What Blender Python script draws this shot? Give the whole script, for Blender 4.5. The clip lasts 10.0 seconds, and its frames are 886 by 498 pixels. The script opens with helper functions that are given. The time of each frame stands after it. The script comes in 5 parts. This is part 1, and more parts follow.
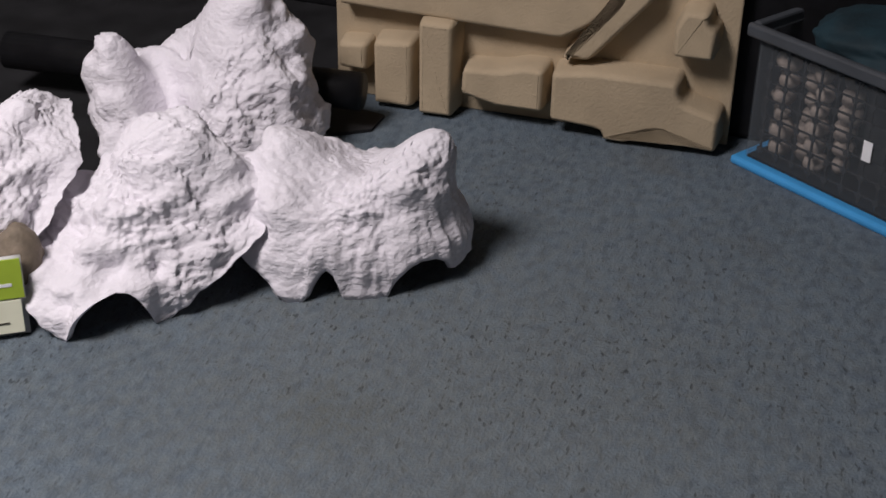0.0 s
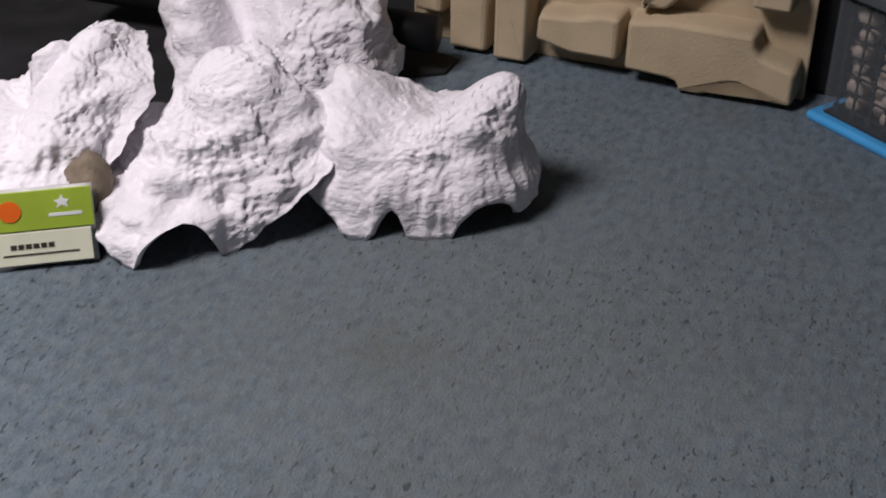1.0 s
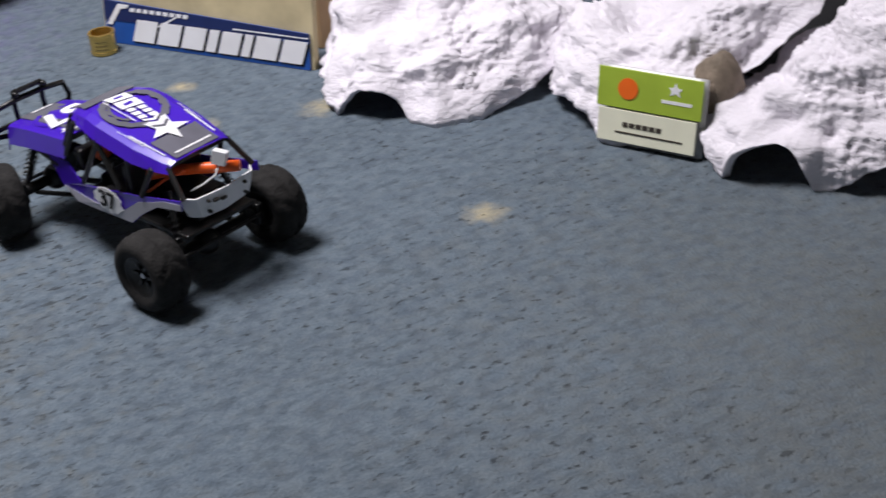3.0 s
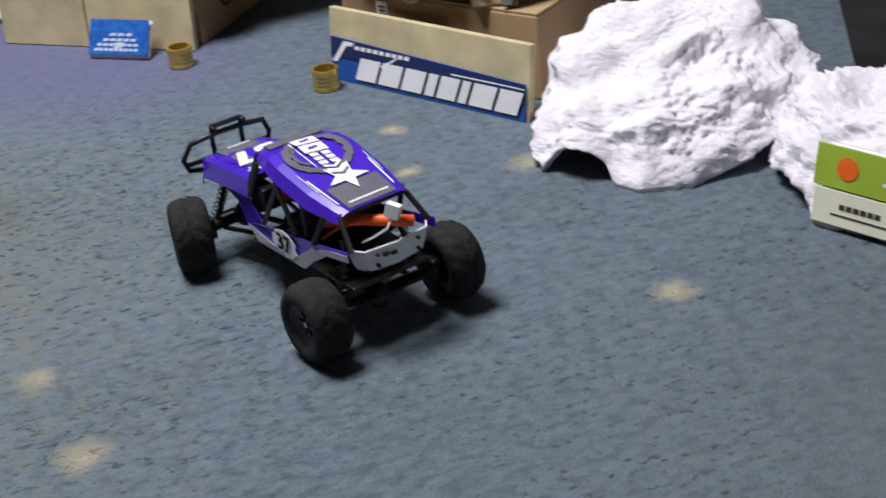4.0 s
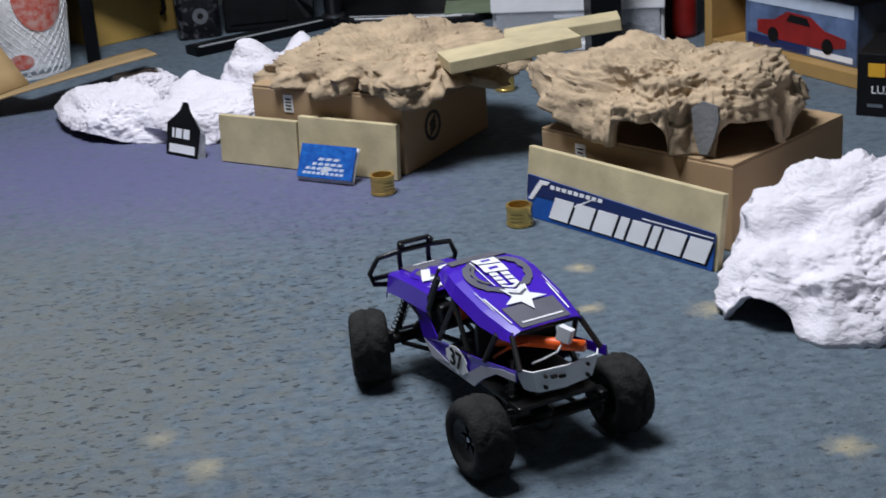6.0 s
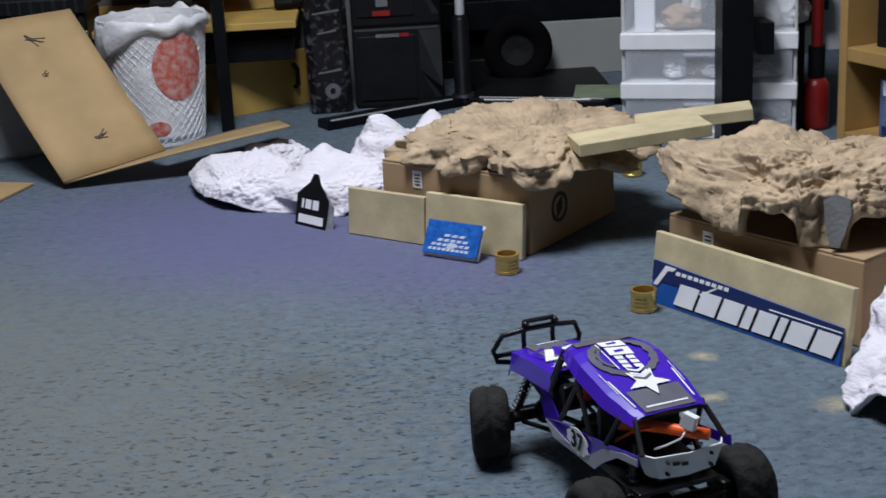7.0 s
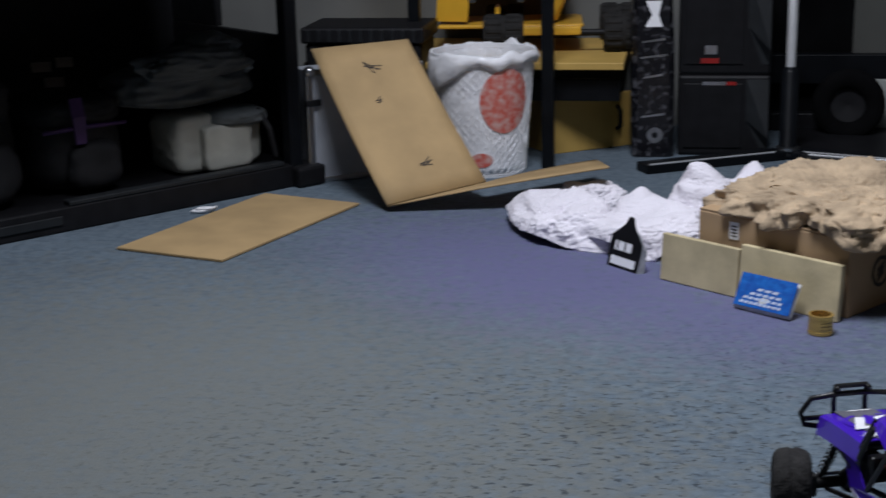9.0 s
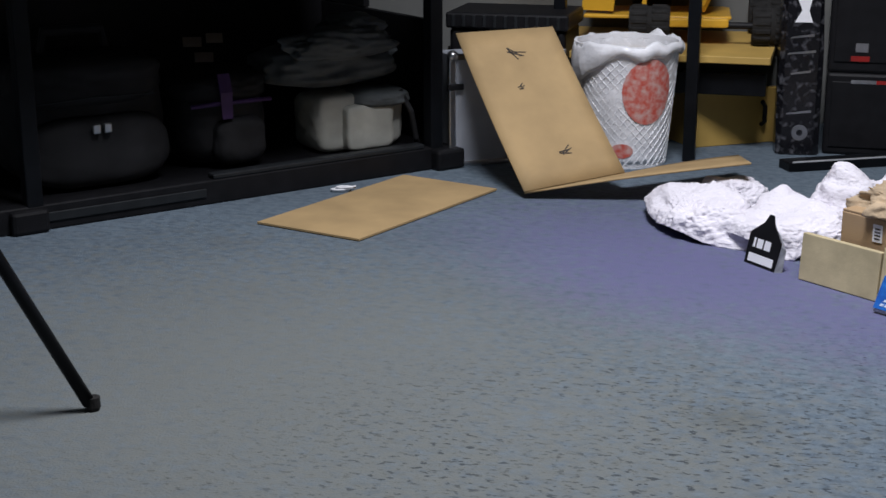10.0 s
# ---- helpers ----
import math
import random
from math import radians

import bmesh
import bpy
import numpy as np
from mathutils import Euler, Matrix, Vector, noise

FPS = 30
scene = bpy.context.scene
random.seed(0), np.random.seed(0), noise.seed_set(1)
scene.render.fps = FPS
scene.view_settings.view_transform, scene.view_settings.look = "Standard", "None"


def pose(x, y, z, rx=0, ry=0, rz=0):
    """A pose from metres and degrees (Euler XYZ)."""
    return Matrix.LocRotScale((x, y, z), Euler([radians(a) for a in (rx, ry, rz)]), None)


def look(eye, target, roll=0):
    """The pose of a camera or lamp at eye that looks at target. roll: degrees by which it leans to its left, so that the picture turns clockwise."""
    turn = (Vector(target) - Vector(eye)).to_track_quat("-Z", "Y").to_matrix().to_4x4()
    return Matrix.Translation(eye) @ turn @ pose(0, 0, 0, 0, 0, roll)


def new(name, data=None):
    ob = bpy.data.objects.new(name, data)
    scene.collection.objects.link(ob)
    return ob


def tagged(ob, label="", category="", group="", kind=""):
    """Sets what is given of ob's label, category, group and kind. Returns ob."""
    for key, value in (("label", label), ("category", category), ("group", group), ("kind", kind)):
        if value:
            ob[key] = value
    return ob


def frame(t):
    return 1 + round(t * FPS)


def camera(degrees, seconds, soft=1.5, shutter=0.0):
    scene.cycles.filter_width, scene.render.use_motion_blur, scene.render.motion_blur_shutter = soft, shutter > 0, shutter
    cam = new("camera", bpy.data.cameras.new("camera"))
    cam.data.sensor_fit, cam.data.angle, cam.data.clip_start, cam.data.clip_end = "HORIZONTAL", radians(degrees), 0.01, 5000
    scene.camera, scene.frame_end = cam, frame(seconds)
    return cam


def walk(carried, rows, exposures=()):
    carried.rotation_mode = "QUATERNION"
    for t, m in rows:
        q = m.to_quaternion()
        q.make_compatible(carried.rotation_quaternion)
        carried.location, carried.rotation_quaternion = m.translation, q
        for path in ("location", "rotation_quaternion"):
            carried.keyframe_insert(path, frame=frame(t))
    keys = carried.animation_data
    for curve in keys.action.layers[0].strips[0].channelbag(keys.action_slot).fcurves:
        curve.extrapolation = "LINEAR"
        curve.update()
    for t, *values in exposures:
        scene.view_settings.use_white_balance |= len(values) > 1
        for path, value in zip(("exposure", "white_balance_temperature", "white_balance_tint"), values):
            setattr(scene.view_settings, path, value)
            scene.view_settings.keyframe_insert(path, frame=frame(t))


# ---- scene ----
cam = camera(33.6, 10.0, soft=1.5, shutter=0.4)
PATH = [
    (0, (-0.484, 0.506, 1.007), (1.205, 0.846, -0.008), 0.90),
    (0.5, (-0.487, 0.500, 0.995), (1.180, 0.879, -0.043), 0.91),
    (1, (-0.489, 0.484, 0.996), (1.143, 0.922, -0.074), 1.19),
    (1.5, (-0.464, 0.336, 0.947), (1.072, 1.042, -0.122), -2.77),
    (2, (-0.280, 0.093, 0.902), (0.962, 1.251, -0.154), -6.29),
    (2.5, (-0.137, 0.029, 0.860), (0.814, 1.438, -0.194), -7.08),
    (3, (-0.139, 0.031, 0.849), (0.651, 1.559, -0.170), -5.17),
    (3.2, (-0.141, 0.037, 0.856), (0.610, 1.588, -0.159), -4.61),
    (4.3, (0.034, 0.067, 0.815), (0.396, 1.812, -0.092), -6.29),
    (4.5, (0.034, 0.066, 0.806), (0.367, 1.832, -0.072), -5.86),
    (5, (0.033, 0.059, 0.796), (0.308, 1.870, -0.007), -4.94),
    (5.2, (0.029, 0.056, 0.801), (0.293, 1.877, 0.016), -4.93),
    (6.3, (0.013, 0.017, 0.786), (0.196, 1.892, 0.115), -3.52),
    (6.5, (0.007, 0.021, 0.786), (0.143, 1.912, 0.149), -3.31),
    (7, (0.004, 0.015, 0.789), (0.083, 1.921, 0.187), -2.96),
    (7.5, (0.000, 0.000, 0.799), (0.000, 1.919, 0.236), -2.45),
    (8, (0.000, 0.002, 0.798), (-0.038, 1.926, 0.253), -2.02),
    (8.5, (-0.007, -0.000, 0.798), (-0.166, 1.923, 0.272), -1.52),
    (9, (-0.008, -0.003, 0.798), (-0.339, 1.895, 0.261), -1.35),
    (9.5, (-0.013, -0.013, 0.802), (-0.467, 1.855, 0.250), -0.49),
    (10, (-0.012, -0.012, 0.802), (-0.518, 1.842, 0.248), -0.13),
]
walk(cam, [(t, look(eye, target, roll)) for t, eye, target, roll in PATH],
     exposures=[(0.0, -0.06, 6600, 16), (1.0, 0.02, 6600, 16), (2.5, 0.07, 6380, 16), (4.5, 0.04, 6150, 10), (5.0, -0.04, 6020, 10), (6.5, -0.22, 5830, 9), (8.0, -0.42, 5780, 10), (8.5, -0.5, 5760, 10), (9.0, -0.44, 5780, 11), (9.5, -0.2, 5880, 11), (10.0, -0.11, 5960, 12)])

# ---- world and lamps ----
world = bpy.data.worlds.new("room_air")
scene.world = world
world.use_nodes = True
world.node_tree.nodes["Background"].inputs[0].default_value = (0.55, 0.62, 0.75, 1)
world.node_tree.nodes["Background"].inputs[1].default_value = 0.03


def area_lamp(name, place, target, size, power, colour):
    data = bpy.data.lights.new(name, "AREA")
    data.shape, data.size, data.energy, data.color = "DISK", size, power, colour
    ob = new(name, data)
    ob.matrix_world = look(place, target)
    return ob


area_lamp("ceiling_lamp_light", (-0.2, 1.95, 2.38), (0.05, 2.1, 0), 0.9, 86, (1.0, 0.97, 0.96))


# ---- materials ----
def mat(name, colour, rough=0.6, metal=0.0, var=0.15, scale=25.0, bump=0.15, bscale=180.0, second=None, coat=0.0, detail=6.0, low=0.32, high=0.66, stretch=1.0, spec=0.5):
    m = bpy.data.materials.new(name)
    m.use_nodes = True
    nt = m.node_tree
    b = nt.nodes["Principled BSDF"]
    b.inputs["Roughness"].default_value = rough
    b.inputs["Metallic"].default_value = metal
    b.inputs["Coat Weight"].default_value = coat
    b.inputs["Specular IOR Level"].default_value = spec
    tc = nt.nodes.new("ShaderNodeTexCoord")
    n1 = nt.nodes.new("ShaderNodeTexNoise")
    n1.inputs["Scale"].default_value, n1.inputs["Detail"].default_value = scale, detail
    nt.links.new(tc.outputs["Object"], n1.inputs["Vector"])
    ramp = nt.nodes.new("ShaderNodeValToRGB")
    other = second or tuple(c * (1 - 2 * var) for c in colour)
    ramp.color_ramp.elements[0].position, ramp.color_ramp.elements[1].position = low, high
    ramp.color_ramp.elements[0].color, ramp.color_ramp.elements[1].color = (*other, 1), (*colour, 1)
    nt.links.new(n1.outputs["Fac"], ramp.inputs["Fac"])
    nt.links.new(ramp.outputs["Color"], b.inputs["Base Color"])
    if bump:
        n2 = nt.nodes.new("ShaderNodeTexNoise")
        n2.inputs["Scale"].default_value, n2.inputs["Detail"].default_value = bscale, 4
        mp = nt.nodes.new("ShaderNodeMapping")
        mp.inputs["Scale"].default_value = (1, 1, stretch)
        nt.links.new(tc.outputs["Object"], mp.inputs["Vector"])
        nt.links.new(mp.outputs["Vector"], n2.inputs["Vector"])
        bp = nt.nodes.new("ShaderNodeBump")
        bp.inputs["Strength"].default_value, bp.inputs["Distance"].default_value = bump, 0.004
        nt.links.new(n2.outputs["Fac"], bp.inputs["Height"])
        nt.links.new(bp.outputs["Normal"], b.inputs["Normal"])
    return m


def carpet_material():
    m = mat("carpet_pile", (0.104, 0.141, 0.176), 0.95, var=0.12, scale=3.0, bump=0.0)
    nt = m.node_tree
    b = nt.nodes["Principled BSDF"]
    tc = nt.nodes.new("ShaderNodeTexCoord")
    base = b.inputs["Base Color"].links[0].from_socket

    def noise_at(scale, detail, low, high, stretch=(1, 1, 1)):
        mp = nt.nodes.new("ShaderNodeMapping")
        mp.inputs["Scale"].default_value = stretch
        nt.links.new(tc.outputs["Object"], mp.inputs["Vector"])
        n = nt.nodes.new("ShaderNodeTexNoise")
        n.inputs["Scale"].default_value, n.inputs["Detail"].default_value = scale, detail
        nt.links.new(mp.outputs["Vector"], n.inputs["Vector"])
        r = nt.nodes.new("ShaderNodeMapRange")
        r.inputs["From Min"].default_value, r.inputs["From Max"].default_value = low, high
        nt.links.new(n.outputs["Fac"], r.inputs["Value"])
        return r.outputs["Result"], n.outputs["Fac"]

    def mix(fac, colour, amount, under):
        k = nt.nodes.new("ShaderNodeMath")
        k.operation, k.use_clamp = "MULTIPLY", True
        nt.links.new(fac, k.inputs[0])
        k.inputs[1].default_value = amount
        x = nt.nodes.new("ShaderNodeMix")
        x.data_type = "RGBA"
        nt.links.new(k.outputs[0], x.inputs["Factor"])
        nt.links.new(under, x.inputs["A"])
        x.inputs["B"].default_value = (*colour, 1)
        return x.outputs["Result"]

    pits, raw = noise_at(96.0, 3.0, 0.6, 0.69, (0.7, 1.3, 1))
    tufts, raw2 = noise_at(260.0, 2.0, 0.35, 0.75)
    dirt, _ = noise_at(5.5, 3.0, 0.62, 0.78)
    patch, _ = noise_at(3.4, 4.0, 0.34, 0.58)
    blot, _ = noise_at(30.0, 4.0, 0.42, 0.72)
    worn = nt.nodes.new("ShaderNodeMath")
    worn.operation = "MULTIPLY"
    nt.links.new(pits, worn.inputs[0])
    nt.links.new(patch, worn.inputs[1])
    pits = worn.outputs[0]
    # A trodden stretch where the pile has opened up more
    ds = nt.nodes.new("ShaderNodeVectorMath")
    ds.operation = "DISTANCE"
    nt.links.new(tc.outputs["Object"], ds.inputs[0])
    ds.inputs[1].default_value = (-0.15, 1.75, 0)
    rg = nt.nodes.new("ShaderNodeMapRange")
    rg.interpolation_type = "SMOOTHSTEP"
    rg.inputs["From Min"].default_value, rg.inputs["From Max"].default_value = 0.85, 0.3
    nt.links.new(ds.outputs["Value"], rg.inputs["Value"])
    holes, _ = noise_at(84.0, 3.0, 0.6, 0.65, (0.72, 1.3, 1))
    trod, _ = noise_at(3.8, 3.0, 0.28, 0.52)
    for extra in (rg.outputs["Result"], trod):
        mu = nt.nodes.new("ShaderNodeMath")
        mu.operation = "MULTIPLY"
        nt.links.new(holes, mu.inputs[0])
        nt.links.new(extra, mu.inputs[1])
        holes = mu.outputs[0]
    both = nt.nodes.new("ShaderNodeMath")
    both.operation = "MAXIMUM"
    nt.links.new(pits, both.inputs[0])
    nt.links.new(holes, both.inputs[1])
    pits = both.outputs[0]
    # The pile is worn open most in the middle of the floor
    ds = nt.nodes.new("ShaderNodeVectorMath")
    ds.operation = "DISTANCE"
    nt.links.new(tc.outputs["Object"], ds.inputs[0])
    ds.inputs[1].default_value = (0.35, 1.2, 0)
    rg = nt.nodes.new("ShaderNodeMapRange")
    rg.interpolation_type = "SMOOTHSTEP"
    rg.inputs["From Min"].default_value, rg.inputs["From Max"].default_value = 1.6, 0.9
    rg.inputs["To Min"].default_value = 0.12
    nt.links.new(ds.outputs["Value"], rg.inputs["Value"])
    mu = nt.nodes.new("ShaderNodeMath")
    mu.operation = "MULTIPLY"
    nt.links.new(pits, mu.inputs[0])
    nt.links.new(rg.outputs["Result"], mu.inputs[1])
    pits = mu.outputs[0]
    col = mix(tufts, (0.20, 0.25, 0.30), 0.35, base)
    col = mix(blot, (0.072, 0.096, 0.128), 0.6, col)
    clump, _ = noise_at(62.0, 4.0, 0.42, 0.68, (0.9, 1.15, 1))
    col = mix(clump, (0.175, 0.215, 0.245), 0.42, col)
    hollow, _ = noise_at(58.0, 4.0, 0.51, 0.63, (0.75, 1.25, 1))
    col = mix(hollow, (0.052, 0.072, 0.092), 0.48, col)
    col = mix(dirt, (0.10, 0.09, 0.065), 0.35, col)
    _, smear = noise_at(38.0, 3.0, 0.0, 1.0)
    # Pale dried spots, dark specks and painted tints of light: x, y, radius, kind
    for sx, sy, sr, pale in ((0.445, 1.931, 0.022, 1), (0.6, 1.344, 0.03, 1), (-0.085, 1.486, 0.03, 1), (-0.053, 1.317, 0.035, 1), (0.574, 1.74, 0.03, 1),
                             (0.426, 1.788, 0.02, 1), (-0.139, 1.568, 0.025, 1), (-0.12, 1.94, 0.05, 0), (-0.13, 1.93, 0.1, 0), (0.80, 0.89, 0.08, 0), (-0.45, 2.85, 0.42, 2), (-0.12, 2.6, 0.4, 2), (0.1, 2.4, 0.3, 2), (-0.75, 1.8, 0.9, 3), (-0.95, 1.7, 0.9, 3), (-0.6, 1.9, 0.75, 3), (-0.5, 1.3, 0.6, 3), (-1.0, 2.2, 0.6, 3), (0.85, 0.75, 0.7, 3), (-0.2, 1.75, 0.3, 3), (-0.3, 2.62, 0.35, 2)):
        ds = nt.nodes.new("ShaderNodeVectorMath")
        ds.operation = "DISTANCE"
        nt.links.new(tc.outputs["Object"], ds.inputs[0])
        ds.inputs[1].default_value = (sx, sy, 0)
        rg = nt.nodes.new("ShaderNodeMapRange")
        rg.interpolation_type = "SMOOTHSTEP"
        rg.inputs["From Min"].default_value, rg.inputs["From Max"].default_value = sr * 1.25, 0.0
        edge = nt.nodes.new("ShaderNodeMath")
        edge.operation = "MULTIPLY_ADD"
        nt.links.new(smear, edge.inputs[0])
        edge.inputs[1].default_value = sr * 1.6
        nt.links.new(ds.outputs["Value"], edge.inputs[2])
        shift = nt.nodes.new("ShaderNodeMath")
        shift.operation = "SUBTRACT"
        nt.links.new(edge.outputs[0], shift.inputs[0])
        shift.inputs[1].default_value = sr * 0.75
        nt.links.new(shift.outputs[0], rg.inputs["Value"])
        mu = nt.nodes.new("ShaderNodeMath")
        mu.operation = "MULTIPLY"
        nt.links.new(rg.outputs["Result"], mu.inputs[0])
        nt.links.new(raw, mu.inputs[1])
        # Kinds 2 and 3 put the purple and greyish cast of light into the pile colour
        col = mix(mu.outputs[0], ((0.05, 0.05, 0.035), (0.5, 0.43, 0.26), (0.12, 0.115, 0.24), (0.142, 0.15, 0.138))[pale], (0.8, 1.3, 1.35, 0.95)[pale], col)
    col = mix(pits, (0.02, 0.026, 0.032), 0.78, col)
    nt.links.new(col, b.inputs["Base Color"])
    bp = nt.nodes.new("ShaderNodeBump")
    bp.inputs["Strength"].default_value, bp.inputs["Distance"].default_value = 0.5, 0.004
    bp.invert = True
    add = nt.nodes.new("ShaderNodeMath")
    add.operation = "SUBTRACT"
    nt.links.new(pits, add.inputs[0])
    nt.links.new(raw2, add.inputs[1])
    nt.links.new(add.outputs[0], bp.inputs["Height"])
    nt.links.new(bp.outputs["Normal"], b.inputs["Normal"])
    return m


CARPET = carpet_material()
PLASTER = mat("white_plaster", (0.83, 0.795, 0.85), 0.9, var=0.05, scale=9, bump=0.95, bscale=80, stretch=1.9)
PULP = mat("brown_pulp", (0.52, 0.395, 0.255), 0.95, var=0.2, scale=20, bump=0.55, bscale=140)
PULP_BEIGE = mat("beige_pulp", (0.50, 0.395, 0.265), 0.92, var=0.1, scale=10, bump=0.3, bscale=260)
CARD = mat("brown_cardboard", (0.44, 0.30, 0.165), 0.85, var=0.08, scale=6, bump=0.1, bscale=300)
CARD_TAN = mat("tan_cardboard", (0.45, 0.31, 0.145), 0.8, var=0.11, scale=9, bump=0.08, bscale=300)
PINE = mat("pale_pine", (0.64, 0.54, 0.32), 0.7, var=0.14, scale=17, bump=0.1, bscale=150)
BLACK = mat("black_plastic", (0.009, 0.009, 0.0105), 0.5, var=0.2, scale=30, bump=0.08, bscale=300, spec=0.2)
BLACK_METAL = mat("black_painted_metal", (0.006, 0.007, 0.009), 0.4, var=0.2, scale=20, bump=0.05, spec=0.14)
WALL = mat("grey_wall_paint", (0.55, 0.56, 0.55), 0.9, var=0.06, scale=4, bump=0.05)
DARKWALL = mat("dark_wall_paint", (0.03, 0.032, 0.034), 0.9, var=0.2, scale=4, bump=0.05)
WHITE = mat("white_paint", (0.9, 0.9, 0.92), 0.45, var=0.04, scale=20, bump=0.0)
RUBBER = mat("tyre_rubber", (0.022, 0.021, 0.02), 0.85, var=0.25, scale=60, bump=0.4, bscale=300, spec=0.3)
PURPLE = mat("purple_gloss", (0.062, 0.014, 0.50), 0.3, var=0.06, scale=20, bump=0.0, coat=0.4)
GREY = mat("grey_decal", (0.14, 0.14, 0.17), 0.35, var=0.1, scale=30, bump=0.0)
ORANGE = mat("orange_plastic", (0.92, 0.13, 0.015), 0.4, var=0.1, scale=40, bump=0.0)
BRASS = mat("machined_brass", (0.85, 0.58, 0.17), 0.26, 0.8, var=0.12, scale=60, bump=0.05)
BLUE = mat("blue_print", (0.02, 0.10, 0.42), 0.4, var=0.1, scale=20, bump=0.0)
NAVY = mat("navy_print", (0.012, 0.025, 0.12), 0.4, var=0.1, scale=20, bump=0.0)
GREEN = mat("green_card", (0.40, 0.55, 0.05), 0.45, var=0.08, scale=20, bump=0.0)
FILM = mat("milky_plastic_film", (0.62, 0.62, 0.62), 0.35, var=0.1, scale=40, bump=0.2, bscale=60)
STEEL = mat("brushed_aluminium", (0.55, 0.56, 0.58), 0.3, 1.0, var=0.08, scale=40, bump=0.03)
CHROME = mat("bright_chrome", (0.86, 0.87, 0.88), 0.38, 0.55, var=0.04, scale=40, bump=0.0)
RED = mat("red_paint", (0.3, 0.015, 0.012), 0.35, var=0.15, scale=20, bump=0.0)
YELLOWWOOD = mat("yellow_plywood", (0.55, 0.36, 0.09), 0.6, var=0.1, scale=8, bump=0.06)


# ---- building helpers ----
def link(name, bm, material, smooth=False):
    me = bpy.data.meshes.new(name)
    bm.normal_update()
    bm.to_mesh(me)
    bm.free()
    for m in material if isinstance(material, (list, tuple)) else [material]:
        me.materials.append(m)
    if smooth:
        me.polygons.foreach_set("use_smooth", [True] * len(me.polygons))
    return new(name, me)


def part(name, bm, material, parent, label="", smooth=False):
    ob = link(name, bm, material, smooth)
    ob.parent = parent
    if label:
        tagged(ob, label)
    return ob


def empty(name, m, label, category, group="", kind=""):
    ob = new(name)
    ob.matrix_world = m
    return tagged(ob, label, category, group, kind)


def put(ob, m):
    ob.matrix_world = m
    return ob


def box(x0, x1, y0, y1, z0, z1, bevel=0.0, seg=2, bm=None, m=None):
    bm = bm or bmesh.new()
    got = bmesh.ops.create_cube(bm, size=1.0)["verts"]
    for v in got:
        v.co = Vector(((x0 + x1) / 2 + v.co.x * (x1 - x0), (y0 + y1) / 2 + v.co.y * (y1 - y0), (z0 + z1) / 2 + v.co.z * (z1 - z0)))
    if bevel:
        edges = list({e for v in got for e in v.link_edges})
        out = bmesh.ops.bevel(bm, geom=edges, offset=bevel, segments=seg, affect="EDGES", profile=0.5)
        got = list({v for f in out["faces"] for v in f.verts} | {v for v in got if v.is_valid})
    if m is not None:
        bmesh.ops.transform(bm, matrix=m, verts=got)
    return bm


def lathe(profile, seg=24, bm=None, m=None):
    """A body turned round z from (radius, z) pairs."""
    bm = bm or bmesh.new()
    rings = []
    for r, z in profile:
        rings.append([bm.verts.new((r * math.cos(2 * math.pi * k / seg), r * math.sin(2 * math.pi * k / seg), z)) for k in range(seg)])
    for a, b in zip(rings, rings[1:]):
        for k in range(seg):
            bm.faces.new((a[k], a[(k + 1) % seg], b[(k + 1) % seg], b[k]))
    if m is not None:
        bmesh.ops.transform(bm, matrix=m, verts=[v for r in rings for v in r])
    return bm


def rod(points, radius, seg=8, bm=None, closed=False):
    """A tube along points, with capped ends."""
    bm = bm or bmesh.new()
    pts = [Vector(p) for p in points]
    rings = []
    for i, p in enumerate(pts):
        a, b = pts[max(i - 1, 0)], pts[min(i + 1, len(pts) - 1)]
        way = (b - a).normalized()
        side = way.orthogonal().normalized() if i == 0 else (side - way * side.dot(way)).normalized()
        up = way.cross(side)
        rings.append([bm.verts.new(p + radius * (math.cos(2 * math.pi * k / seg) * side + math.sin(2 * math.pi * k / seg) * up)) for k in range(seg)])
    for a, b in zip(rings, rings[1:]):
        for k in range(seg):
            bm.faces.new((a[k], a[(k + 1) % seg], b[(k + 1) % seg], b[k]))
    bm.faces.new(rings[0][::-1])
    bm.faces.new(rings[-1])
    return bm


def plate(points, thick, bm=None, m=None):
    """A flat plate: a polygon of x, y points, thick along z downwards."""
    bm = bm or bmesh.new()
    top = [bm.verts.new((x, y, 0)) for x, y in points]
    low = [bm.verts.new((x, y, -thick)) for x, y in points]
    bm.faces.new(top)
    bm.faces.new(low[::-1])
    n = len(top)
    for i in range(n):
        bm.faces.new((top[i], low[i], low[(i + 1) % n], top[(i + 1) % n]))
    bmesh.ops.recalc_face_normals(bm, faces=bm.faces[:])
    if m is not None:
        bmesh.ops.transform(bm, matrix=m, verts=top + low)
    return bm


def ring_value(values, turn):
    """A smooth closed curve through evenly spaced values, at turn 0..1."""
    n = len(values)
    u = (turn % 1.0) * n
    i, f = int(u) % n, u - int(u)
    p0, p1, p2, p3 = (values[(i + k) % n] for k in (-1, 0, 1, 2))
    return 0.5 * (2 * p1 + (p2 - p0) * f + (2 * p0 - 5 * p1 + 4 * p2 - p3) * f * f + (3 * p1 - p0 - 3 * p2 + p3) * f**3)


